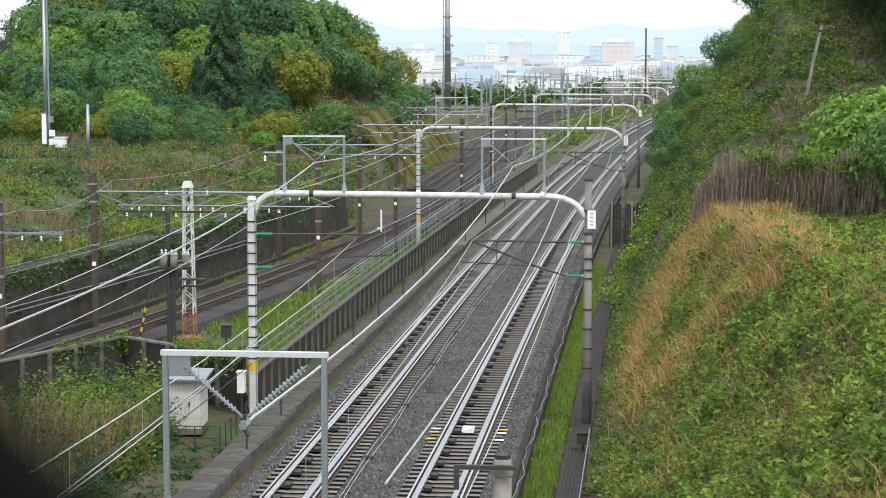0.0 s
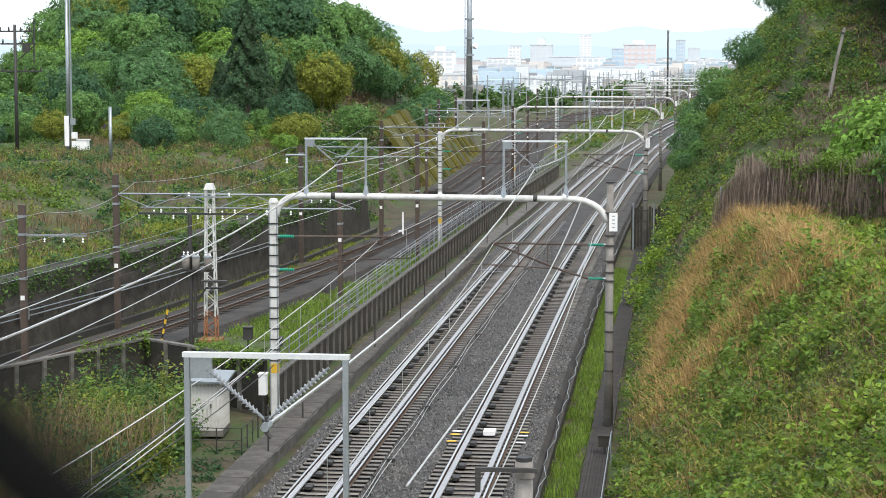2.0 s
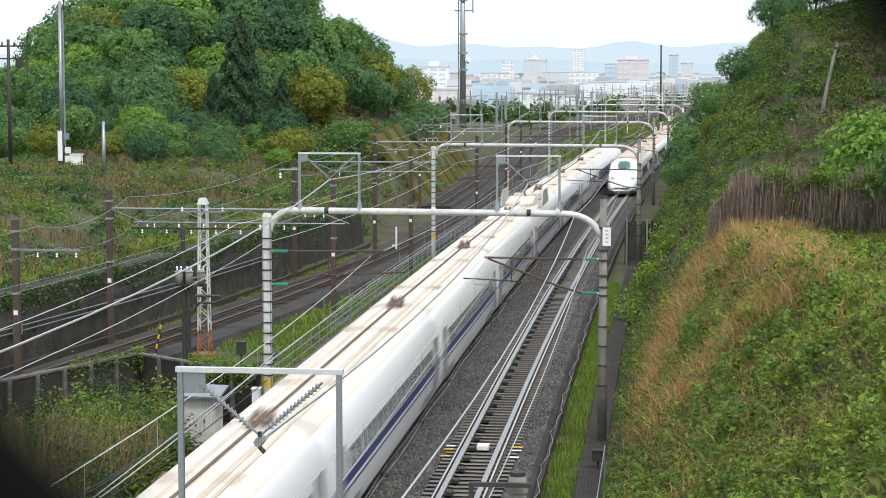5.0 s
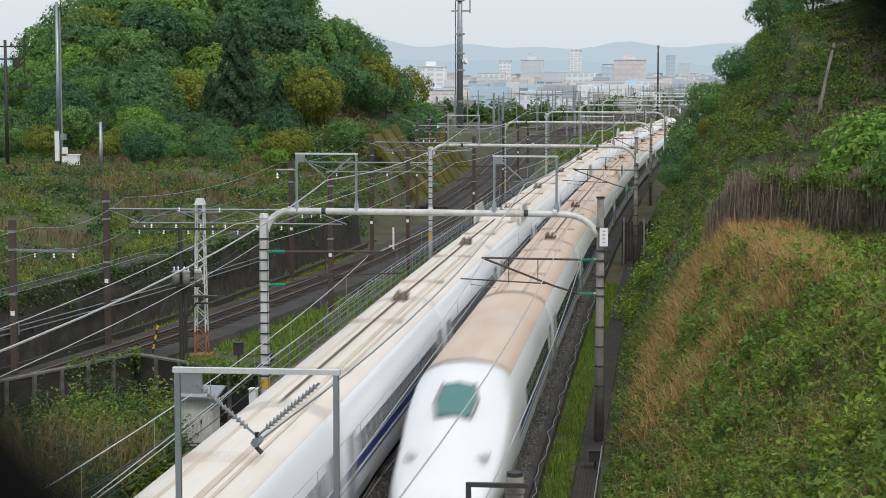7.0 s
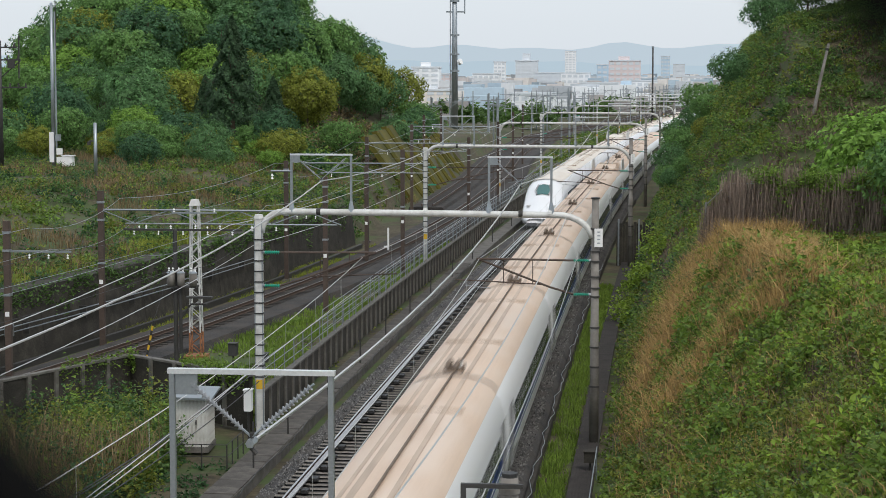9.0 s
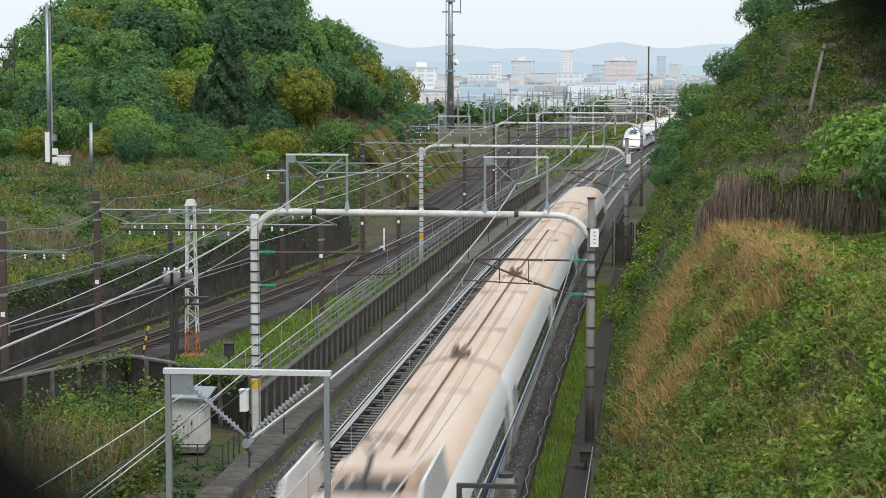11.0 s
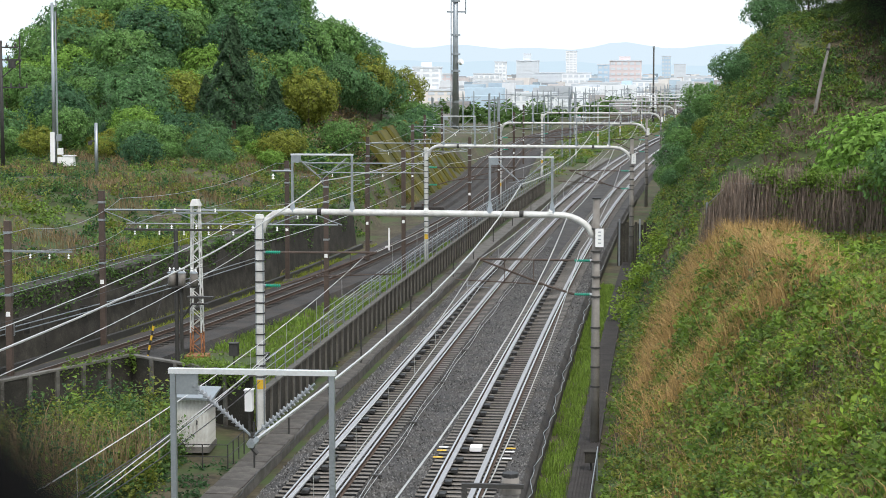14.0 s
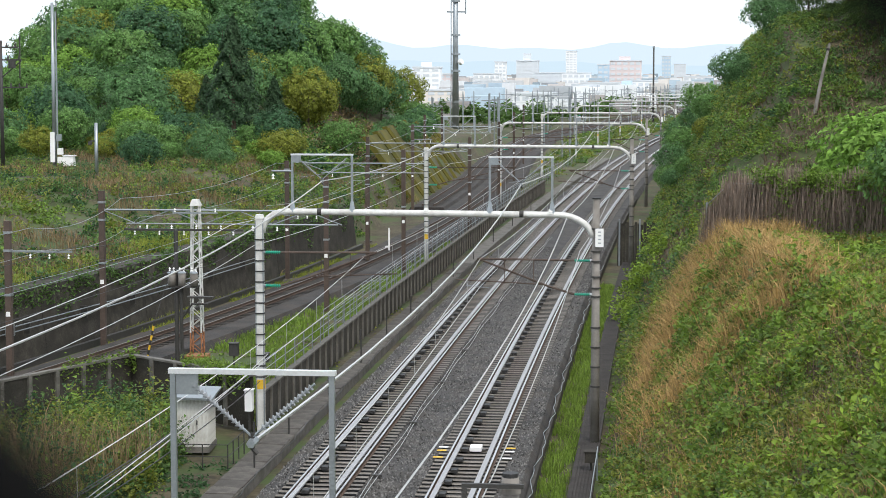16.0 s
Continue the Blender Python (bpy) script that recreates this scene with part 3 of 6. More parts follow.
def gantry(y, xl, xr, frames=True):
    zb = 7.62
    g = thing("overhead_gantry", "pale grey pipe gantry on a banded mast and a concrete pole", "gantry", pose(0, y, 0), "gantries over the high-speed line")
    banded_mast(g, xl, -0.55, zb - 0.25, "pale mast with black bands")
    pole = part("pole", tube(bmesh.new(), [(xr, 0, -0.9), (xr, 0, 8.15)], 0.175, 12, 0.125), POLE_CONCRETE, g, "weathered round concrete pole", True)
    part("pole_cap", tube(bmesh.new(), [(xr, 0, 8.15), (xr, 0, 8.2)], 0.16, 12), BAND, pole)
    ring = part("pole_band", tube(bmesh.new(), [(0, 0, -0.03), (0, 0, 0.03)], 0.182, 12), DARK_STEEL, pole)
    ring.location = (xr, 0, 4.7)
    for z in (1.5, 2.2, 2.9, 3.6, 5.0, 5.4, 5.95, 6.3, 7.1):
        share("pole_band", ring.data, pole, pose(xr, 0, z))
    arc = [(xl + 0.1 + 0.85 * (1 - math.cos(a)), -0.0, zb - 0.75 + 0.75 * math.sin(a)) for a in np.linspace(0, math.pi / 2, 7)]
    arc += [(xr - 0.1 - 1.25 * (1 - math.cos(a)), 0.0, zb - 0.95 + 0.9 * math.sin(a)) for a in np.linspace(math.pi / 2, 0.12, 8)]
    beam = part("beam", tube(bmesh.new(), arc, 0.115, 12), PALE_PAINT, g, "pale grey bent pipe beam", True)
    for x in (xl + 0.95, xl + (xr - xl) * 0.5, xr - 1.6):
        part("clamp_ring", tube(bmesh.new(), [(x - 0.07, 0, zb), (x + 0.07, 0, zb)], 0.15, 12), PALE_PAINT, beam)
    part("joint_sleeve", tube(bmesh.new(), [(xl + 2.1, 0, zb), (xl + 2.25, 0, zb)], 0.125, 12), DARK_STEEL, beam)
    part("joint_sleeve", tube(bmesh.new(), [(xr - 2.7, 0, zb - 0.03), (xr - 2.55, 0, zb - 0.03)], 0.125, 12), DARK_STEEL, beam)
    plate = part("number_plate", box(bmesh.new(), xr - 0.02, xr + 0.27, -0.24, -0.21, zb - 1.15, zb - 0.5), WHITE, g, "white enamel plate with unreadable marks")
    for k in range(4):
        part("mark", box(bmesh.new(), xr + 0.08, xr + 0.18, -0.246, -0.24, zb - 1.03 + k * 0.13, zb - 0.99 + k * 0.13), GALVANISED, plate)
    cantilever(g, xr, RIGHT_TRACK + bend(y), 5.97, 1)
    cantilever(g, xl, LEFT_TRACK + bend(y), 6.15, 1)
    share("insulator", BELL, g, pose(xl - 0.25, 0, 6.9))
    holds = []
    if frames:
        holds.append(feeder_frame(g, xl + 1.2, xl + 3.35, zb + 0.1, 9.68))
        holds.append(feeder_frame(g, xr - 3.75, xr - 1.55, zb + 0.1, 9.62))
        # a small bracket with bell insulators to the west of the mast
        arm = part("side_arm", tube(bmesh.new(), [(xl + 1.15, 0, zb + 1.45), (xl + 0.45, 0, zb + 1.45)], 0.035, 6), GALVANISED, g)
        share("insulator", BELL, arm, pose(xl + 0.5, 0, zb + 1.15))
    return [(x, y, z) for x, z in holds]


def build_gantries():
    holds = []
    for y, xl, xr in ((67.5, -14.0, -1.98), (131, -15.5, -1.46), (194, -15.4, -0.7), (246, -14.2, 0.9), (300, -12.0, 3.2), (355, -10.2, 6.4), (410, -7.1, 10.5), (470, -3.0, 15.5), (540, 3.0, 22.5)):
        holds.append(gantry(y, xl, xr))
    # the nearest gantry, of which only the top shows
    g = thing("overhead_gantry", "pale grey pipe gantry with a galvanised feeder frame", "gantry", pose(0, 22, 0), "gantries over the high-speed line")
    banded_mast(g, -14.0, -0.55, 6.9, "pale mast with black bands")
    pole = part("pole", tube(bmesh.new(), [(-1.62, 0, -0.9), (-1.62, 0, 7.83)], 0.17, 14, 0.105), POLE_CONCRETE, g, "weathered round concrete pole", True)
    part("pole_cap", tube(bmesh.new(), [(-1.62, 0, 7.83), (-1.62, 0, 7.88)], 0.095, 14), BAND, pole)
    part("pole_collar", tube(bmesh.new(), [(-1.62, 0, 7.64), (-1.62, 0, 7.74)], 0.125, 14), POLE_CONCRETE, pole)
    part("beam", tube(bmesh.new(), [(-13.9, 0, 6.2), (-13.2, 0, 6.75), (-12.4, 0, 6.88), (-3.2, 0, 6.88), (-2.3, 0, 6.7), (-1.75, 0, 6.1)], 0.115, 12), PALE_PAINT, g, "", True)
    arm = part("head_arm", box(bmesh.new(), -2.17, -1.45, -0.24, -0.18, 7.74, 7.79), DARK_STEEL, g)
    part("hook", box(bmesh.new(), -2.17, -2.11, -0.24, -0.18, 7.5, 7.74), DARK_STEEL, arm)
    near = feeder_frame(g, -5.62, -3.72, 6.98, 9.035, 0.033)
    west = feeder_frame(g, -11.6, -9.6, 6.98, 9.035)
    return [[(west[0], 22, west[1]), (near[0], 22, near[1])]] + holds


HOLDS = build_gantries()


def hanging(a, b, sag, n=10):
    a, b = Vector(a), Vector(b)
    return [a.lerp(b, k / n) - Vector((0, 0, sag * 4 * (k / n) * (1 - k / n))) for k in range(n + 1)]


def wires():
    for side, label in ((0, "thick pale feeder wire over the western side"), (1, "thick pale feeder wire over the eastern side")):
        w = thing("feeder_wire", label, "overhead wire")
        for a, b in zip(HOLDS, HOLDS[1:]):
            part("span", tube(bmesh.new(), hanging(a[side], b[side], 0.55), 0.023, 5), WIRE, w)
    ys = [-40, 22, 67.5, 131, 194, 246, 300, 355, 410, 470, 540]
    for c in (LEFT_TRACK, RIGHT_TRACK):
        w = thing("catenary", "contact wire hung by droppers from a messenger wire", "overhead wire")
        for k, (a, b) in enumerate(zip(ys, ys[1:])):
            o = 0.2 if k % 2 else -0.2
            pa, pb = c + bend(a) + o, c + bend(b) - o
            part("messenger_wire", tube(bmesh.new(), hanging((pa, a, 6.0), (pb, b, 6.0), 0.45), 0.013, 4), WIRE, w)
            part("contact_wire", tube(bmesh.new(), [(pa, a, 5.0), (pb, b, 5.0)], 0.012, 4), WIRE, w)
            n = 9
            for j in range(1, n):
                f = j / n
                x, y = pa + (pb - pa) * f, a + (b - a) * f
                part("dropper", tube(bmesh.new(), [(x, y, 5.0), (x, y, 6.0 - 1.8 * f * (1 - f))], 0.007, 3), WIRE, w)
    # thinner wires along both sides
    for x, z, r in ((-1.0, 0.5, 0.016), (-0.55, -0.7, 0.012), (-13.1, 0.1, 0.014), (-12.2, -0.6, 0.012)):
        w = thing("overhead_wire", "thin bare wire along the gantries", "overhead wire")
        for a, b in zip(ys[1:], ys[2:]):
            part("span", tube(bmesh.new(), hanging((-2.0 + x + bend(a) * 0.8, a, 7.0 + z), (-2.0 + x + bend(b) * 0.8, b, 7.0 + z), 0.5), r, 4), WIRE, w)


wires()


def slope_fittings():
    """A leaning pole on the steep side, and a board fence by the second gantry."""
    p = thing("leaning_pole", "old pale wooden pole leaning on the slope", "pole", pose(7.92, 98.0, ground_z(7.92, 98.0)))
    part("shaft", tube(bmesh.new(), [(0, 0, -0.5), (0.38, 0, 1.67), (0.77, 0, 3.47)], 0.1, 7, 0.07), POLE_CONCRETE, p)
    part("strap", tube(bmesh.new(), [(0.69, 0, 3.12), (0.72, 0, 3.23)], 0.1, 7), DARK_STEEL, p)
    f = thing("board_fence", "weathered grey board fence at the foot of the slope", "fence", pose(0, 133.5, 0))
    board = part("board", box(bmesh.new(), -0.09, 0.09, -0.02, 0.02, -0.8, 2.3), DARK_CONCRETE, f)
    board.location = (-2.35, 0, 0)
    for k in range(1, 17):
        share("board", board.data, f, pose(-2.35 + 0.2 * k, 0.01 * (k % 2), -0.1 * (k % 3)))
    for x in (-2.3, -0.9, 0.6):
        part("post", box(bmesh.new(), x - 0.06, x + 0.06, -0.12, -0.02, -0.8, 2.5), GALVANISED, f)


slope_fittings()


def track_cables():
    """Slack cables along the ballast's edges."""
    for label, line in (("pale slack cable along the ballast kerb", [(foot_x(y) - 2.5 + 0.07 * math.sin(y * 0.9) + 0.05 * math.sin(y * 2.3), y, -0.26 + 0.03 * math.sin(y * 1.7)) for y in np.arange(30, 130, 0.8)]),
                        ("dark slack cable along the walkway's edge", [(wall_x(y) + 1.8 + 0.06 * math.sin(y * 0.7) + 0.04 * math.sin(y * 2.9), y, -0.32) for y in np.arange(45, 140, 0.8)])):
        c = thing("track_cable", label, "cable")
        part("sheath", tube(bmesh.new(), line, 0.013, 5), GALVANISED if label[0] == "p" else CABLE, c)


def walkway_slabs():
    """Loose concrete slabs on the walkway."""
    walkway = bpy.data.objects["walkway"]
    bm = box(bmesh.new(), 0.73, 1.69, 0.015, 0.985, -0.36, -0.325)
    first = part("slab", bm, SLAB, walkway)
    first.location = (wall_x(44), 44, 0)
    r = random.Random(3)
    for k in range(45, 130):
        share("slab", first.data, walkway, pose(wall_x(k) + r.uniform(-0.015, 0.015), k, r.uniform(-0.012, 0.008), r.uniform(-0.4, 0.4), 0, r.uniform(-0.5, 0.5)))


SLAB = material("walkway_slab", (0.085, 0.076, 0.066), 0.85, vary=0.35, scale=1.2, fine=18, dirt=(0.045, 0.04, 0.034), dirt_amount=0.7, per_object=0.3)
def track_fittings():
    """Paired cables on the sleeper ends, and dark plates inside the western rail of each track."""
    for o in (1.36, 1.52):
        c = thing("track_cable", "pale slack cable clipped to the sleeper ends", "cable")
        part("sheath", tube(bmesh.new(), [(LEFT_TRACK + bend(y) + o + 0.04 * math.sin(y * 0.5 + o * 9), y, -0.14) for y in np.arange(44, 150, 1.0)], 0.011, 5), WIRE, c)
        for y in np.arange(50, 120, 9.3):
            part("clip", box(bmesh.new(), -0.06, 0.06, -0.09, 0.09, -0.05, 0.04, pose(LEFT_TRACK + bend(y) + o, y, -0.14)), DARK_STEEL, c)
    plate = None
    for c in (LEFT_TRACK, RIGHT_TRACK):
        for k in range(58):
            y = 46.3 + 1.74 * k
            m = pose(c + bend(y) - 0.36, y, -0.16)
            p = thing("stopper_plate", "dark steel stopper plate on the sleepers inside the rail", "track fitting", m, "stopper plates along the rails")
            if plate is None:
                bm = box(bmesh.new(), -0.11, 0.11, -0.2, 0.2, 0, 0.1)
                bmesh.ops.bevel(bm, geom=bm.edges[:], offset=0.03, segments=1)
                plate = part("plate", bm, BAND, p).data
            else:
                share("plate", plate, p, Matrix())


track_cables()
track_fittings()
walkway_slabs()


# ---- the older line's poles, beams and wires ----
def brown_pole(x, y, top, label="dark brown steel pole beside the older line", r=0.13, arm=None):
    z0 = ground_z(x, y)
    p = thing("line_pole", label, "pole", pose(x, y, z0), "poles of the older line")
    top -= z0
    part("shaft", box(bmesh.new(), -r, r, -r, r, -0.2, top), BROWN_STEEL, p)
    part("footing", box(bmesh.new(), -r - 0.16, r + 0.16, -r - 0.16, r + 0.16, -0.3, 0.16), CONCRETE, p)
    for h in (0.55, 0.82, 0.93):
        part("strap", box(bmesh.new(), -r - 0.025, r + 0.025, -r - 0.025, r + 0.025, top * h - 0.05, top * h + 0.05), GALVANISED, p)
    if arm:
        side, z, length = arm
        part("arm", box(bmesh.new(), min(0, side * length), max(0, side * length), -0.04, 0.04, z - z0 - 0.04, z - z0 + 0.04), GALVANISED, p)
        for k in range(3):
            x1 = side * length * (0.35 + 0.3 * k)
            share("insulator", BELL, p, pose(x1, -0.02, z - z0 - 0.3))
    plate = part("plate", box(bmesh.new(), -0.09, 0.09, -r - 0.03, -r - 0.005, top * 0.42, top * 0.42 + 0.2), WHITE, p, "small white plate")
    return p


def truss_beam(y, x0, x1, z, label):
    b = thing("truss_beam", label, "truss beam", pose(0, y, z))
    part("chord", tube(bmesh.new(), [(x0, 0, 0), (x1, 0, 0)], 0.05, 6), GALVANISED, b)
    part("lower_chord", tube(bmesh.new(), [(x0 + 1.2, 0, -0.65), (x1 - 0.2, 0, -0.65)], 0.035, 6), GALVANISED, b)
    n = max(3, int(abs(x1 - x0) / 1.5))
    for k in range(n):
        xa, xb = x0 + (x1 - x0) * k / n, x0 + (x1 - x0) * (k + 1) / n
        part("diagonal", tube(bmesh.new(), [(xa, 0, 0 if k % 2 == 0 else -0.65), (xb, 0, -0.65 if k % 2 == 0 else 0)], 0.025, 5), GALVANISED, b)
        if k % 2:
            share("insulator", BELL, b, pose(xa + 0.2, 0, -0.95))


def lattice_pole():
    """The pale lattice pole with a rusty foot."""
    x, y = -21.05, 87.0
    z0 = -0.75
    p = thing("lattice_pole", "pale lattice steel pole with a rusty base", "pole", pose(x, y, z0))
    half = lambda z: 0.27 - 0.10 * z / 7.3
    for mat, za, zb, name in ((RUSTED, 0.2, 1.3, "rusty_leg"), (PALE_PAINT, 1.3, 7.2, "leg")):
        for sx in (-1, 1):
            for sy in (-1, 1):
                part(name, tube(bmesh.new(), [(sx * half(za), sy * half(za), za), (sx * half(zb), sy * half(zb), zb)], 0.04, 5), mat, p)
    z, k = 0.3, 0
    while z < 7.0:
        z2 = z + 0.42
        s = 1 if k % 2 else -1
        mat = RUSTED if z < 1.2 else PALE_PAINT
        for sy in (-1, 1):
            part("brace", tube(bmesh.new(), [(-s * half(z), sy * half(z), z), (s * half(z2), sy * half(z2), z2)], 0.022, 4), mat, p)
        for sx in (-1, 1):
            part("brace", tube(bmesh.new(), [(sx * half(z), -s * half(z), z), (sx * half(z2), s * half(z2), z2)], 0.022, 4), mat, p)
        z, k = z2, k + 1
    part("cap", tube(bmesh.new(), [(0, 0, 7.2), (0, 0, 7.35), (0, 0, 7.5)], 0.34, 4, 0.2), PALE_PAINT, p)
    part("footing", box(bmesh.new(), -0.5, 0.5, -0.5, 0.5, -0.2, 0.25), RUSTED, p)
    arm = part("cross_arm", box(bmesh.new(), -3.3, 2.3, -0.42, -0.32, 6.05, 6.15), DARK_STEEL, p, "dark cross-arm with white insulators")
    for k in range(9):
        share("insulator", BELL, arm, pose(-2.8 + 0.58 * k, -0.37, 6.12 if k % 2 else 5.86))
    part("upper_arm", box(bmesh.new(), -1.0, 1.1, -0.4, -0.32, 6.85, 6.92), GALVANISED, p)
    for x1 in (-0.9, 1.0):
        share("insulator", BELL, p, pose(x1, -0.36, 6.9))
    part("platform", box(bmesh.new(), -0.3, 0.9, -0.7, -0.3, 2.95, 3.03), DARK_STEEL, p)


def transformer_pole():
    x, y = -20.9, 83.0
    z0 = -0.75
    p = thing("transformer_pole", "dark steel pole carrying grey transformers", "pole", pose(x, y, z0))
    part("shaft", tube(bmesh.new(), [(-0.1, 0, -0.2), (-0.1, 0, 6.4)], 0.1, 8), DARK_STEEL, p)
    part("shaft", tube(bmesh.new(), [(0.12, 0, -0.2), (0.12, 0, 4.6)], 0.08, 8), DARK_STEEL, p)
    part("stay", tube(bmesh.new(), [(0.1, 0, 2.4), (0.6, 0, 3.1), (1.3, 0, 3.1)], 0.05, 6), DARK_STEEL, p)
    part("shelf", box(bmesh.new(), -0.35, 0.9, -0.3, 0.3, 3.85, 3.92), DARK_STEEL, p)
    for x1 in (0.2, 0.75, -0.25):
        can = part("transformer", tube(bmesh.new(), [(x1, -0.2, 3.92), (x1, -0.2, 4.5)], 0.17, 10), POLE_CONCRETE, p, "grey transformer can", True)
        part("lid", tube(bmesh.new(), [(x1, -0.2, 4.5), (x1, -0.2, 4.58)], 0.21, 10, 0.12), GALVANISED, can)
        for d in (-0.09, 0.09):
            share("insulator", BELL, can, pose(x1 + d, -0.2, 4.55))


def striped_guy():
    g = thing("guy_wire_cover", "yellow and black striped guy wire cover", "guy wire", pose(-21.6, 80.5, 0))
    a, b = Vector((-0.15, 0, 0.0)), Vector((0.25, 0, 1.9))
    for k in range(9):
        part("stripe", tube(bmesh.new(), [a.lerp(b, k / 9), a.lerp(b, (k + 1) / 9)], 0.05, 6), YELLOW if k % 2 else BAND, g)
    part("wire", tube(bmesh.new(), [b, (0.95, 2.3, 5.4)], 0.012, 4), CABLE, g)


def build_old_line():
    lattice_pole()
    transformer_pole()
    striped_guy()
    for x, y, top, arm in ((-26.25, 89.5, 6.95, None), (-27.3, 79.0, 6.3, (1, 5.0, 2.8)), (-17.85, 104, 6.9, None), (-16.3, 125, 7.6, None), (-23.3, 121, 7.0, (1, 3.6, 2.0)), (-19.6, 131, 6.2, None), (-22.4, 150, 7.6, None),
                           (-14.9, 156, 7.4, None), (-22.6, 180, 7.8, (1, 6.4, 1.8)), (-15.4, 192, 7.8, None), (-25.5, 214, 8.0, None), (-16.8, 232, 8.0, None), (-27.5, 250, 8.0, None), (-18.6, 276, 8.2, None)):
        brown_pole(x, y, top, arm=arm)
    truss_beam(89.5, -26.25, -14.6, 6.05, "thin galvanised truss beam over the older line")
    truss_beam(131, -24.0, -15.2, 6.4, "thin galvanised truss beam with insulators over the older line")
    truss_beam(156, -23.5, -14.9, 6.9, "thin galvanised truss beam over the older line")
    truss_beam(192, -24.5, -15.4, 7.3, "thin galvanised truss beam over the older line")
    spans = ((79.0, -26.6, 6.0), (89.5, -25.6, 6.6), (122, -24.5, 6.8), (150, -23.8, 7.2), (180, -22.6, 7.4), (214, -25.5, 7.6), (250, -27.5, 7.6))
    for o, dz, r, mat in ((0.3, 0.0, 0.012, GALVANISED), (1.2, -0.9, 0.009, GALVANISED), (2.4, -0.75, 0.011, CABLE), (3.4, -1.3, 0.009, CABLE), (5.3, -1.1, 0.009, GALVANISED), (6.6, -1.7, 0.011, CABLE), (7.4, -0.3, 0.009, GALVANISED)):
        w = thing("overhead_wire", "thin wire strung along the older line", "overhead wire")
        first = (30.0, spans[0][1] - 9 + o, spans[0][2] - 0.2 + dz)
        pts = [first] + [(y, x + o, z + dz) for y, x, z in spans]
        for (ya, xa, za), (yb, xb, zb) in zip(pts, pts[1:]):
            part("span", tube(bmesh.new(), hanging((xa, ya, za), (xb, yb, zb), 0.5), r, 4), mat, w)
    # cables that run low past the shed into the bushes
    for k, (x0, z0, x1, z1) in enumerate(((-11.6, 3.6, -15.0, 1.6), (-11.9, 3.4, -15.1, 1.4), (-11.2, 3.0, -14.6, 2.1), (-12.4, 2.6, -14.9, 1.1))):
        w = thing("cable", "slack dark cable running to the mast", "cable")
        part("span", tube(bmesh.new(), hanging((x0 - 1.4, 24, z0 + 0.4), (x1 + 0.9, 67.3, z1 + 0.4), 0.5), 0.017, 5), CABLE if k != 2 else WIRE, w)
    # a road sign-like white post in the grass
    p = thing("marker_sign", "white marker post with arms in the grass", "marker", pose(-19.2, 139, -0.7))
    part("post", box(bmesh.new(), -0.06, 0.06, -0.06, 0.06, 0, 2.0), WHITE, p)
    part("arm", box(bmesh.new(), -0.32, 0.06, -0.05, 0.05, 0.55, 0.68), WHITE, p)


build_old_line()


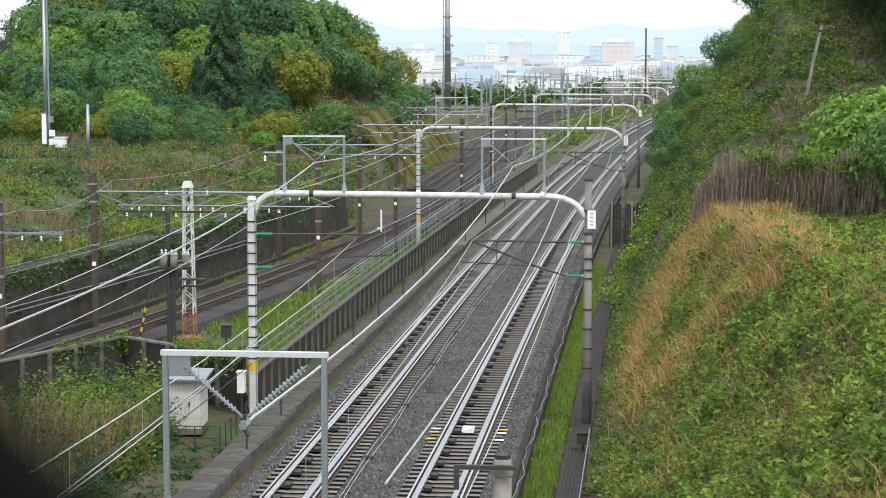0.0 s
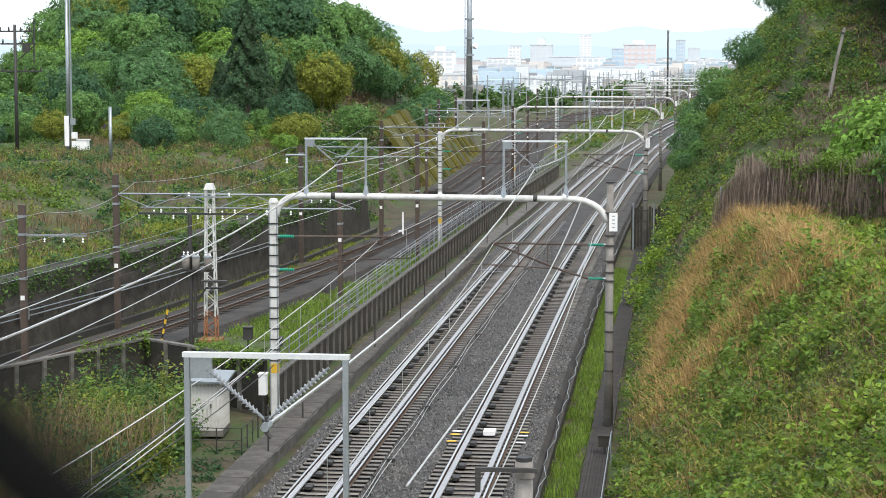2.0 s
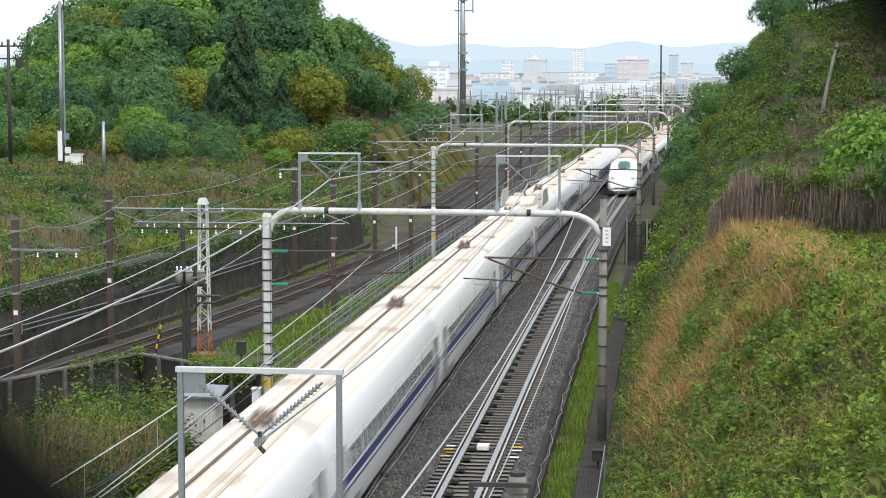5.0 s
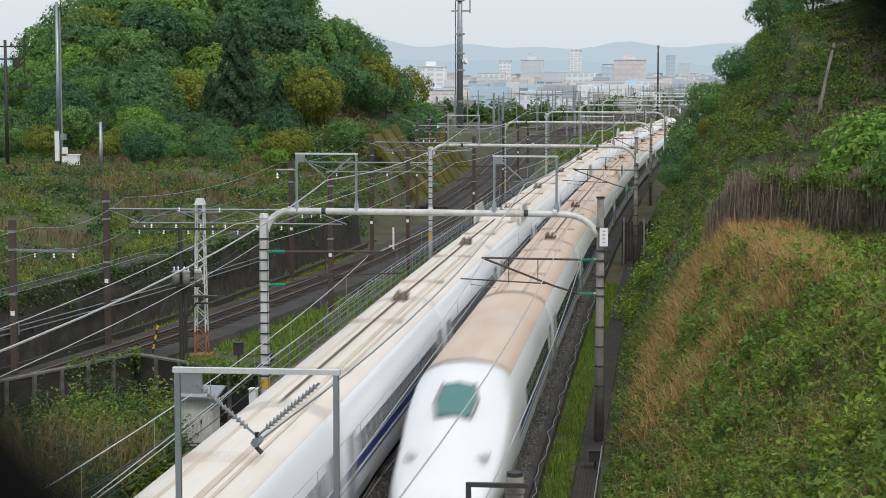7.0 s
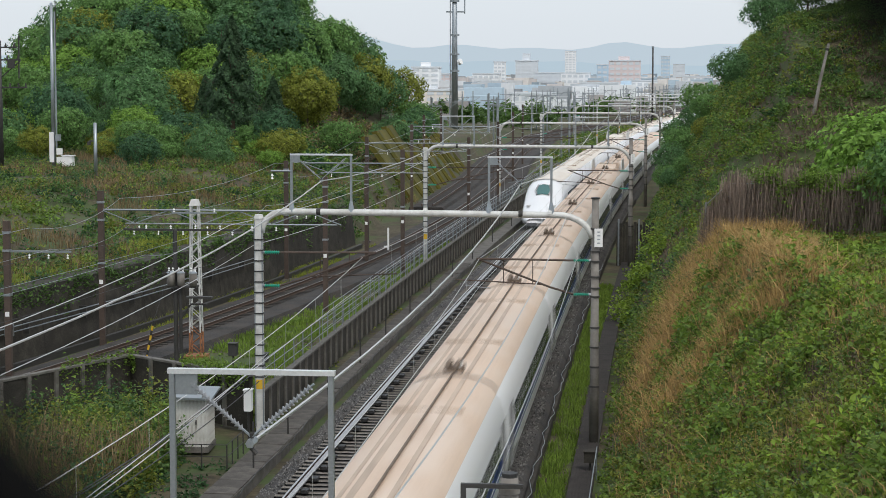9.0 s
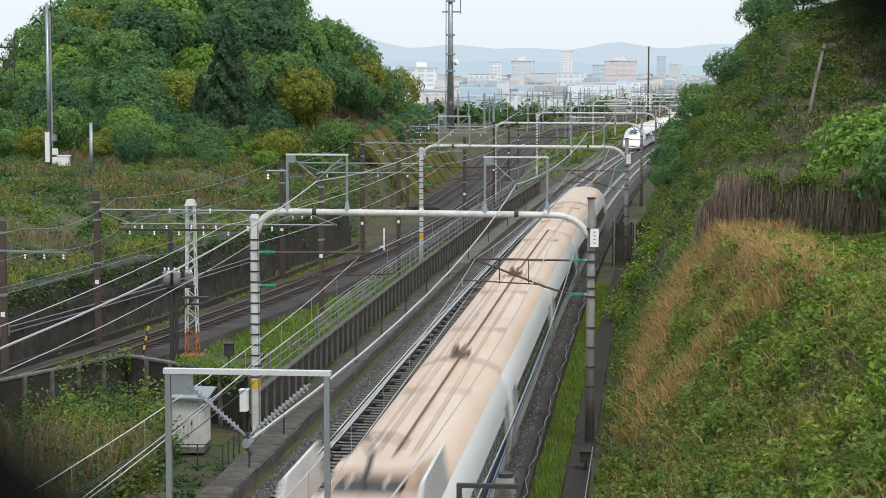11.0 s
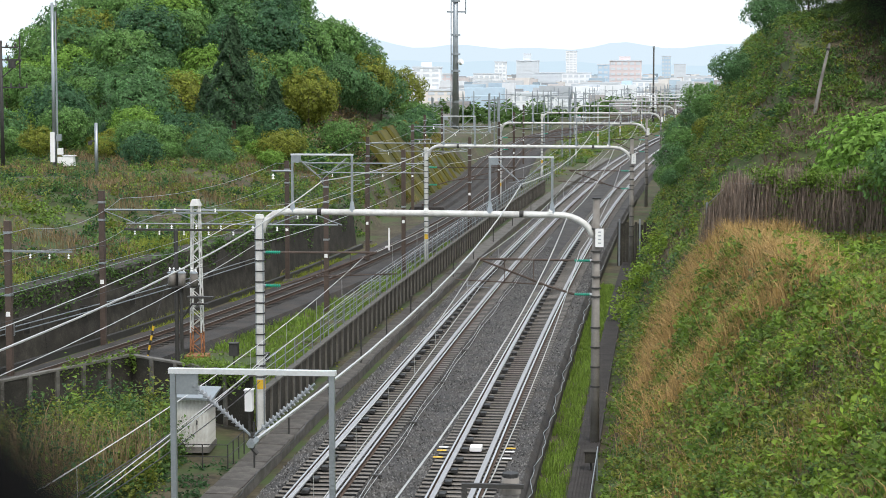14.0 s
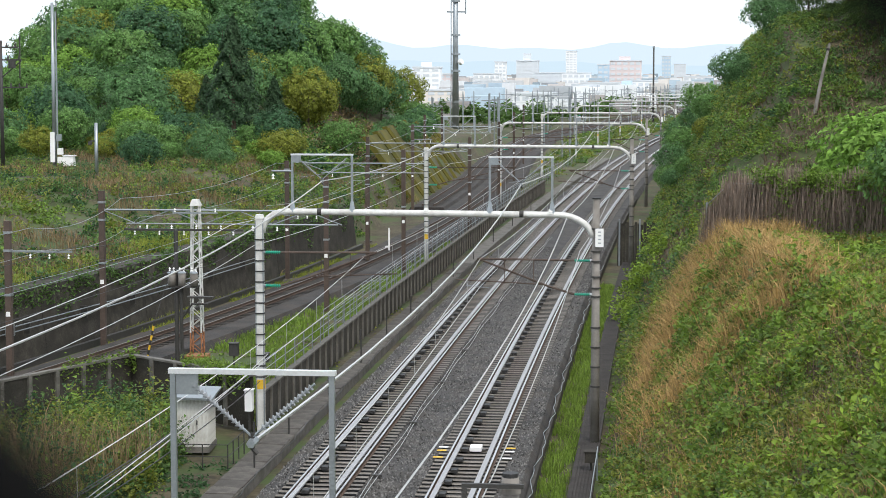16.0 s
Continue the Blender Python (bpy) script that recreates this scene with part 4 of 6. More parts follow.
def tall_masts():
    """Antenna and utility poles in front of the hill, and the tower beyond it."""
    def stand(name, label, x, y, top, r0, r1, mat):
        z0 = ground_z(x, y)
        p = thing(name, label, "mast", pose(x, y, z0))
        part("shaft", tube(bmesh.new(), [(0, 0, -0.3), (0, 0, top - z0)], r0, 10, r1), mat, p, "", True)
        return p, z0

    p, z0 = stand("antenna_mast", "slender grey antenna mast with cabinets and cables", -47.8, 150, 18.2, 0.17, 0.12, GALVANISED)
    part("ladder", box(bmesh.new(), 0.2, 0.32, -0.03, 0.03, 2.0, 17.5 - z0), GALVANISED, p)
    part("antenna", box(bmesh.new(), -0.26, 0.1, -0.3, -0.2, 4.9 - z0 + 0.6, 7.9 - z0), WHITE, p, "white panel antenna")
    for x, z in ((0.5, 6.1), (0.5, 5.4), (0.4, 7.2), (-0.5, 3.3)):
        part("cabinet", box(bmesh.new(), x - 0.2, x + 0.2, -0.25, 0.1, z - z0, z - z0 + 0.5), WHITE if x > 0.45 else GALVANISED, p)
    part("whip", tube(bmesh.new(), [(0.33, 0, 14.5 - z0), (0.33, 0, 18.6 - z0)], 0.04, 5), DARK_STEEL, p)
    c = thing("equipment_cabinet", "white equipment cabinet on legs by the mast", "cabinet", pose(-46.7, 150.3, ground_z(-46.7, 150.3) + 0.2))
    part("case", box(bmesh.new(), -0.42, 0.42, -0.3, 0.3, 0.3, 1.1), WHITE, c)
    part("roof", box(bmesh.new(), -0.5, 0.5, -0.36, 0.36, 1.1, 1.17), WHITE, c)
    for x in (-0.34, 0.34):
        part("leg", box(bmesh.new(), x - 0.05, x + 0.05, -0.26, 0.26, -0.5, 0.3), DARK_STEEL, c)
    p, z0 = stand("grey_pole", "plain grey steel pole with a camera", -41.4, 140, 8.9, 0.15, 0.12, GALVANISED)
    part("camera_arm", box(bmesh.new(), -0.45, 0, -0.05, 0.05, 7.5 - z0, 7.6 - z0), DARK_STEEL, p)
    part("camera_case", box(bmesh.new(), -0.6, -0.35, -0.1, 0.1, 7.25 - z0, 7.5 - z0), DARK_STEEL, p)
    p, z0 = stand("utility_pole", "dark utility pole with transformer and cross-arms", -52.1, 150, 15.2, 0.17, 0.12, DARK_STEEL)
    for z, a, b in ((14.6, -1.4, 1.4), (13.6, -1.2, 1.7), (11.4, -1.3, 2.2)):
        part("cross_arm", box(bmesh.new(), a, b, -0.06, 0.06, z - z0, z - z0 + 0.12), DARK_STEEL, p)
    part("transformer", tube(bmesh.new(), [(0.95, -0.1, 13.0 - z0), (0.95, -0.1, 13.6 - z0)], 0.3, 10), DARK_STEEL, p)
    for z, xs in ((14.72, (-1.2, -0.5, 0.5, 1.2)), (13.72, (-1.0, 0.6, 1.5)), (11.52, (-1.1, 0.8, 1.5, 2.1))):
        for x1 in xs:
            part("insulator", tube(bmesh.new(), [(x1, 0, z - z0), (x1, 0, z - z0 + 0.3)], 0.09, 6, 0.05), DARK_STEEL, p)
    part("brace", tube(bmesh.new(), [(0, 0, 12.2 - z0), (1.7, 0, 13.6 - z0)], 0.05, 5), DARK_STEEL, p)
    part("post", tube(bmesh.new(), [(1.55, 0, 12.2 - z0), (1.6, 0, 15.6 - z0)], 0.06, 5), DARK_STEEL, p)
    p, z0 = stand("lattice_tower", "tall grey tubular radio tower with platforms", -41.2, 400, 38, 0.75, 0.4, GALVANISED)
    for z in (13, 16.5, 20.5, 27.5):
        part("platform", tube(bmesh.new(), [(0, 0, z - z0), (0, 0, z - z0 + 0.35)], 1.0, 8), GALVANISED, p)
    part("cross_arm", box(bmesh.new(), -1.8, 2.2, -0.12, 0.12, 25.3 - z0, 25.6 - z0), GALVANISED, p)
    part("antenna", tube(bmesh.new(), [(2.1, 0, 25 - z0), (2.1, 0, 29 - z0)], 0.14, 6), GALVANISED, p)
    part("dish", tube(bmesh.new(), [(0.9, -0.4, 15 - z0), (1.4, -0.7, 15.2 - z0)], 0.6, 10), WHITE, p)
    part("cable_ladder", box(bmesh.new(), -1.0, -0.85, -0.1, 0.1, 0, 33), DARK_STEEL, p)
    p, z0 = stand("thin_mast", "thin dark mast beyond the railway", -0.2, 520, 19.4, 0.3, 0.2, DARK_STEEL)
    part("top_light", tube(bmesh.new(), [(0, 0, 19.4 - z0), (0, 0, 20 - z0)], 0.35, 6), GALVANISED, p)


tall_masts()


# ---- plants ----
rng = np.random.default_rng(7)


def soup(name, verts, faces, mat, parent=None, label="", category="", kind=""):
    me = bpy.data.meshes.new(name)
    me.from_pydata(verts.tolist(), [], faces if isinstance(faces, list) else faces.tolist())
    me.materials.append(mat)
    ob = new(name, me)
    ob.parent = parent
    return tagged(ob, label, category, kind=kind)


def unit(n):
    v = rng.normal(size=(n, 3))
    return v / np.linalg.norm(v, axis=1)[:, None]


def leaves(centres, sizes, wide=0.55, flat=0.5, facing=None, folded=False):
    """Pointed leaves, turned at random, more often lying than standing, or roughly facing a way."""
    n = len(centres)
    normal = unit(n)
    if facing is None:
        normal[:, 2] = np.abs(normal[:, 2]) + flat
    else:
        normal = normal * 0.8 + facing
    normal /= np.linalg.norm(normal, axis=1)[:, None]
    u = np.cross(normal, unit(n))
    u /= np.linalg.norm(u, axis=1)[:, None] + 1e-9
    v = np.cross(normal, u)
    s = sizes[:, None]
    tip, left, right = centres + u * s * 1.15 - normal * s * 0.2, centres - u * s * 0.75 + v * s * wide * 1.15, centres - u * s * 0.75 - v * s * wide * 1.15
    if not folded:
        return np.stack([tip, left, right], 1).reshape(-1, 3), np.arange(n * 3).reshape(-1, 3)
    verts = np.stack([centres - u * s, centres + v * s * wide - u * s * 0.1, centres + u * s - normal * s * 0.3, centres - v * s * wide - u * s * 0.1], 1).reshape(-1, 3)
    return verts, np.arange(n * 4).reshape(-1, 4)


def blades(roots, heights, width=0.02, lean=0.45):
    """Bent grass blades of two pieces."""
    n = len(roots)
    a = rng.uniform(0, math.tau, n)
    side = np.stack([np.cos(a), np.sin(a), np.zeros(n)], 1) * (width * (0.6 + 0.8 * rng.random(n)))[:, None]
    b = rng.uniform(0, math.tau, n)
    drift = np.stack([np.cos(b), np.sin(b), np.zeros(n)], 1) * (heights * lean * rng.random(n))[:, None]
    up = np.zeros((n, 3))
    up[:, 2] = heights
    mid = roots + up * 0.6 + drift * 0.35
    tip = roots + up * (0.95 - 0.25 * rng.random(n)[:, None]) + drift
    verts = np.stack([roots - side, roots + side, mid + side * 0.8, tip, mid - side * 0.8], 1).reshape(-1, 3)
    base = np.arange(n)[:, None] * 5
    return verts, (base + (0, 1, 2, 4)).tolist() + (base + (4, 2, 3)).tolist()


def ballast_stones():
    """Loose stones lying proud of the ballast nearest the camera."""
    n = 52000
    y = 47 + 95 * rng.random(n) ** 1.5
    x = (LEFT_TRACK + RIGHT_TRACK) / 2 + rng.uniform(-3.9, 3.95, n) + np.array([bend(v) for v in y])
    off = np.minimum(np.abs(x - LEFT_TRACK), np.abs(x - RIGHT_TRACK))
    keep = off > 1.22
    c = np.column_stack([x, y, np.full(n, -0.235)])[keep]
    m = len(c)
    s = rng.uniform(0.026, 0.06, m)[:, None]
    a = rng.uniform(0, math.tau, m)
    ring = [np.stack([np.cos(a + k * 2.1) * 1.1, np.sin(a + k * 2.1) * 0.9, np.full(m, -0.3)], 1) for k in range(3)]
    top = rng.normal(size=(m, 3)) * 0.3 + (0, 0, 0.95)
    verts = np.stack([c + r * s for r in ring] + [c + top * s], 1).reshape(-1, 3)
    base = np.arange(m)[:, None] * 4
    faces = np.concatenate([base + f for f in ((0, 1, 3), (1, 2, 3), (2, 0, 3))])
    soup("loose_ballast", verts, faces, STONE, None, "loose grey stones on the ballast", "stones", "stuff")


STONE = material("ballast_stone", (0.12, 0.117, 0.113), 0.85, vary=0.3, scale=3, fine=30, bump=0, island=0.85)
ballast_stones()


def heights_at(xy):
    return np.array([ground_z(x, y) for x, y in xy])


def clump_leaves(centres, radii, per, tall=0.8, shell=0.55):
    """Leaf places in and on low domes."""
    out = []
    for c, r in zip(centres, radii):
        n = max(8, int(per * r * r))
        d = unit(n)
        d[:, 2] = np.abs(d[:, 2]) * 1.1 - 0.15
        k = (shell + (1 - shell) * rng.random(n)) * r * (0.75 + 0.35 * np.sin(5 * d[:, 0] + 3 * d[:, 1] + c[0] * 7))
        out.append(c + d * k[:, None] * (1, 1, tall))
    return np.concatenate(out)


def spots(n, x0, x1, y0, y1, centre=None):
    """Random places, x from a line."""
    y = rng.uniform(y0, y1, n)
    x = rng.uniform(x0, x1, n)
    if centre:
        x = x + np.array([centre(v) for v in y])
    return np.stack([x, y], 1)


def on_ground(xy, lift=0.0):
    return np.column_stack([xy, heights_at(xy) + lift])


def shrubs(name, label, xy, r0, r1, per, size, mat, tall=0.8, folded=False):
    c = on_ground(xy)
    radii = rng.uniform(r0, r1, len(xy))
    p = clump_leaves(c, radii, per, tall)
    v, f = leaves(p, size * rng.uniform(0.6, 1.4, len(p)), folded=folded)
    return soup(name, v, f, mat, None, label, "shrubs", "stuff")


def grass(name, label, xy, h0, h1, mat, width=0.02, lean=0.45):
    v, f = blades(on_ground(xy, -0.05), rng.uniform(h0, h1, len(xy)), width, lean)
    return soup(name, v, f, mat, None, label, "grass", "stuff")


def tufts(xy, each, spread):
    return np.repeat(xy, each, 0) + rng.normal(size=(len(xy) * each, 2)) * spread


def patchy(xy, scale, low, seed):
    """Keeps the places where a slow noise is high."""
    keep = [noise.noise((x * scale, y * scale, seed)) > low for x, y in xy]
    return xy[np.array(keep)]


def eastern_slope():
    f = foot_x
    near = (34, 92)
    # straw on the upper part of the near spur
    xy = tufts(patchy(spots(4300, 0.7, 7.0, 62, 84, f), 0.33, -0.06, 1.0), 10, 0.3)
    grass("dry_grass", "tall dry brown grass on the cutting slope", xy, 0.5, 1.3, STRAW, 0.014, 0.9)
    xy = tufts(patchy(spots(6800, 0.3, 13, *near, f), 0.35, -0.08, 2.0), 7, 0.25)
    grass("dry_grass", "scattered dry straw among green plants", xy, 0.35, 0.9, STRAW, 0.012, 0.9)
    xy = tufts(patchy(spots(2200, 0.2, 14, *near, f), 0.3, 0.0, 3.0), 8, 0.2)
    grass("green_grass", "long green grass on the cutting slope", xy, 0.3, 0.85, GRASS, 0.014, 0.8)
    for k, (n, low, mat, size, label) in enumerate(((1150, -0.05, LEAF[4], 0.06, "bright green leafy weeds on the slope"), (1150, -0.15, LEAF[0], 0.055, "fresh green creepers on the slope"),
                                                    (600, -0.1, LEAF[1], 0.05, "green low shrubs on the slope"), (1300, -0.2, LEAF[3], 0.05, "olive weeds on the slope"))):
        xy = patchy(spots(n * 2, 0.1, 14, *near, f), 0.17, low, 10.0 + k)
        straw_bed = (xy[:, 1] > 66) & (xy[:, 0] < 6.0)
        xy = xy[~straw_bed | (rng.random(len(xy)) < 0.6)]
        if k == 0:
            xy = xy[(xy[:, 0] > 1.8) | (rng.random(len(xy)) < 0.25)]
        shrubs("weeds", label, xy, 0.2, 0.9, 210, size * 1.3, mat, 1.05)
    # tall leafy clumps that stand out of the weeds
    for k, (mat, label) in enumerate(((LEAF[4], "tall bright green leafy clumps on the slope"), (LEAF[0], "tall fresh green leafy clumps on the slope"))):
        xy = patchy(spots(420, 2.4, 13, 36, 76, f), 0.16, 0.0, 21.0 + k)
        shrubs("leafy_clumps", label, xy, 0.45, 1.0, 190, 0.11, mat, 1.3, True)
    xy = patchy(spots(3600, 0.2, 11, *near, f), 0.25, -0.15, 17.0)
    v, fc = blades(on_ground(np.repeat(xy, 9, 0) + rng.normal(size=(len(xy) * 9, 2)) * 0.2), rng.uniform(0.25, 0.8, len(xy) * 9), 0.010, 1.5)
    soup("dead_stems", v, fc, TWIG, None, "matted dead brown stems on the slope", "dead stems", "stuff")
    # the higher, steeper side further on
    for k, (n, low, mat, size, label) in enumerate(((1300, -0.2, LEAF[1], 0.11, "dense green bushes on the steep side"), (900, -0.1, LEAF[3], 0.11, "olive bushes on the steep side"),
                                                    (420, 0.0, LEAF[2], 0.12, "dark green bushes on the steep side"), (1200, -0.15, LEAF[0], 0.10, "fresh green bushes on the steep side"))):
        xy = patchy(spots(n * 2, -0.1, 15, 88, 215, f), 0.13, low - 0.06, 30.0 + k)
        shrubs("bushes", label, xy, 0.35, 0.95, 112, size * 0.76, mat, 0.8)
    xy = tufts(patchy(spots(3000, 0.3, 13, 88, 200, f), 0.14, -0.05, 40.0), 9, 0.4)
    grass("dry_grass", "brown dry grass between bushes on the steep side", xy, 0.25, 0.7, TWIG, 0.03, 1.3)
    for k, (mat, label) in enumerate(((LEAF[0], "fresh green scrub on the upper slope"), (LEAF[1], "green scrub on the upper slope"))):
        shrubs("scrub", label, spots(420, 4.5, 16, 92, 150, f), 0.4, 1.0, 120, 0.08, mat, 0.8)
    # at the foot
    shrubs("foot_bush", "bright green bush at the foot of the slope", np.array([(-1.0, 104), (-0.3, 106.5), (-1.3, 108), (0.2, 104.5), (-0.6, 110), (-1.2, 101), (0.6, 108)]), 1.1, 1.8, 260, 0.10, LEAF[4], 1.0)
    shrubs("foot_weeds", "low green weeds along the cable duct", spots(480, -0.45, 0.9, 36, 98, f), 0.15, 0.42, 230, 0.06, LEAF[0], 1.0)
    xy = tufts(spots(1700, -2.35, -1.45, 24, 120, f), 10, 0.09)
    v, fc = blades(np.column_stack([xy, np.full(len(xy), -0.75)]), rng.uniform(0.15, 0.42, len(xy)), 0.012, 0.7)
    soup("verge_grass", v, fc, FRESH_GRASS, None, "bright green grass strip beside the ballast", "grass", "stuff")


eastern_slope()


def vine_fence():
    """A mesh fence buried in dead vines across the spur."""
    fence = thing("vine_fence", "fence buried in grey-brown dead vines and leaves", "fence")
    line = [Vector((2.3, 83, 0)).lerp(Vector((12.5, 74, 0)), k / 11) for k in range(12)]
    for p in line:
        p.z = ground_z(p.x, p.y)
        part("post", tube(bmesh.new(), [(p.x, p.y, p.z - 0.3), (p.x, p.y, p.z + 2.4)], 0.04, 6), GALVANISED, fence)
    for h in (0.7, 1.5, 2.3):
        part("rail", tube(bmesh.new(), [(p.x, p.y, p.z + h) for p in line], 0.025, 5), GALVANISED, fence)
    n = 24000
    k = rng.uniform(0, 10.99, n)
    i = k.astype(int)
    pts = np.array([p[:] for p in line])
    base = pts[i] + (pts[i + 1] - pts[i]) * (k - i)[:, None]
    top = base + rng.normal(size=(n, 3)) * (0.22, 0.22, 0.12) + np.column_stack([np.zeros(n), np.zeros(n), np.minimum(1.2 + k * 0.7, 2.3) + 0.2 * np.sin(k * 2.3) + 0.2 * np.sin(k * 5.1 + 1) + rng.uniform(-1.1, 0.45, n)])
    length = rng.uniform(0.6, 1.8, n)
    v, f = blades(top, -length, 0.0085, 0.3)
    soup("dead_vines", v, f, VINE, fence, "hanging grey-brown dead vines")
    m = 26000
    k = rng.uniform(2.5, 10.99, m)
    i = k.astype(int)
    c = pts[i] + (pts[i + 1] - pts[i]) * (k - i)[:, None] + rng.normal(size=(m, 3)) * (0.3, 0.3, 0.2)
    c[:, 2] += np.where(rng.random(m) < 0.5, 2.45, rng.uniform(0.3, 2.4, m)) + 0.25 * np.sin(k * 3)
    keep = (k > 7.5) | (np.sin(k * 4.0) > 0.1) | (c[:, 2] > 7.9)
    v, f = leaves(c[keep], rng.uniform(0.04, 0.09, int(keep.sum())))
    soup("green_vine", v, f, LEAF[0], fence, "green vine leaves along the top")


vine_fence()


def left_plants():
    wx = wall_x
    xy = tufts(patchy(spots(5200, -9.5, -0.5, 71, 150, wx), 0.2, -0.25, 50.0), 11, 0.13)
    xy = xy[[x > old_line(y) + 2.0 for x, y in xy]]
    grass("grass_strip", "bright green grass between the wall and the older line", xy, 0.15, 0.5, FRESH_GRASS, 0.018, 0.7)
    xy = spots(260, -8, -0.6, 70, 135, wx)
    xy = xy[[x > old_line(y) + 2.6 for x, y in xy]]
    shrubs("weeds", "leafy green weeds beside the older line", xy, 0.2, 0.55, 200, 0.08, LEAF[0], 0.8)
    xy = spots(150, -1.6, -0.3, 70, 125, wx)
    shrubs("weeds", "olive weeds along the foot of the panel wall", xy, 0.3, 0.7, 170, 0.08, LEAF[3], 1.0)
    # bushes in front of the cross wall
    for k, (n, mat, label) in enumerate(((150, LEAF[1], "green bushes below the panel wall"), (120, LEAF[0], "fresh green bushes below the panel wall"), (260, LEAF[3], "olive bushes below the panel wall"), (240, LEAF[2], "dark green bushes below the panel wall"))):
        xy = np.stack([rng.uniform(-26, -15.9, n), rng.uniform(46, 71.0, n)], 1)
        xy = xy[xy[:, 0] > -27.5 + (xy[:, 1] - 55.5) * 0.42]
        xy = xy[(xy[:, 0] < -16.8) | (xy[:, 1] < 60.5)]
        shrubs("bushes", label, xy, 0.6, 1.2, 240, 0.07, mat, 2.0)
    for mat, label, n in ((LEAF[0], "tall fresh green bushes beside the shed", 26), (LEAF[1], "tall green bushes beside the shed", 22), (LEAF[3], "tall olive bushes beside the shed", 16)):
        shrubs("tall_bush", label, np.stack([rng.uniform(-20.6, -16.9, n), rng.uniform(60.5, 69.5, n)], 1), 0.7, 1.25, 260, 0.075, mat, 2.1)
        shrubs("tall_bush", label, np.stack([rng.uniform(-24.5, -16.5, n), rng.uniform(74.2, 76.5, n)], 1), 0.5, 0.9, 260, 0.075, mat, 1.9)
    xy = tufts(np.stack([rng.uniform(-26, -16.2, 420), rng.uniform(40, 62, 420)], 1), 10, 0.35)
    v, f = blades(on_ground(xy, 0.9), rng.uniform(0.6, 1.9, len(xy)), 0.012, 1.0)
    soup("dry_stems", v, f, HAY, None, "brown dry stems among the bushes", "dry stems", "stuff")
    n = 5200
    x = rng.uniform(-27, -14.8, n)
    c = np.column_stack([x, np.interp(x, (-28.2, -20.5, -14.6), (55.5, 73.6, 69.0)) + rng.normal(size=n) * 0.3, 1.35 + rng.normal(size=n) * 0.22 - 0.5 * (rng.random(n) < 0.25) * rng.random(n)])
    v, f = leaves(c[(np.sin(x * 1.1) + np.sin(x * 0.43 + 2)) > -0.2], rng.uniform(0.05, 0.1, int(((np.sin(x * 1.1) + np.sin(x * 0.43 + 2)) > -0.2).sum())))
    soup("wall_ivy", v, f, LEAF[0], None, "green creeper on top of the panel wall", "creeper", "stuff")
    # the bank above the retaining wall
    ol = lambda y: bank_x(y) - 0.3
    for k, (n, low, mat, label) in enumerate(((1300, -0.15, LEAF[1], "green scrub on the western bank"), (1000, -0.1, LEAF[0], "fresh green scrub on the western bank"), (700, -0.1, LEAF[3], "olive scrub on the western bank"), (1000, -0.15, LEAF[2], "dark green scrub on the western bank"))):
        xy = patchy(spots(n * 2, -34, 0, 57, 215, ol), 0.09, low, 60.0 + k)
        xy = xy[rng.random(len(xy)) < 0.8]
        shrubs("scrub", label, xy, 0.35, 1.2, 78, 0.105, mat, 0.9)
    xy = tufts(patchy(spots(5200, -32, 0, 70, 205, ol), 0.12, -0.05, 70.0), 8, 0.4)
    grass("dry_grass", "pale brown dry grass on the western bank", xy, 0.4, 1.1, HAY, 0.022, 0.8)
    xy = tufts(patchy(spots(1200, -3, 0.1, 62, 150, ol), 0.2, -0.3, 71.0), 10, 0.2)
    grass("bank_grass", "green grass on top of the retaining wall", xy, 0.3, 0.8, GRASS, 0.02, 0.8)
    xy = tufts(patchy(spots(1500, 0.9, 3.0, 62, 150, ol), 0.2, -0.1, 72.0), 10, 0.15)
    grass("bank_grass", "green grass below the retaining wall", xy, 0.15, 0.4, GRASS, 0.016, 0.8)


left_plants()


def corridor_plants():
    """Scrub and grass on the strips between and beside the lines further on."""
    places = []
    for x, y in spots(5200, -34, 14, 100, 620, bend):
        l = wall_x(y)
        a = old_line(y)
        if (a + 4.2 < x < l - 1.8 and y > 138) or (y > 215 and foot_x(y) + 0.4 < x < foot_x(y) + 30) or (y > 240 and a - 30 < x < a - 8):
            places.append((x, y))
    xy = np.array(places)
    third = len(xy) // 3
    for k, (mat, label) in enumerate(((LEAF[0], "fresh green scrub beside the railway"), (LEAF[1], "green scrub beside the railway"), (LEAF[3], "olive scrub beside the railway"))):
        shrubs("scrub", label, xy[k * third:(k + 1) * third], 0.4, 1.5, 26, 0.2, mat, 0.9)


corridor_plants()


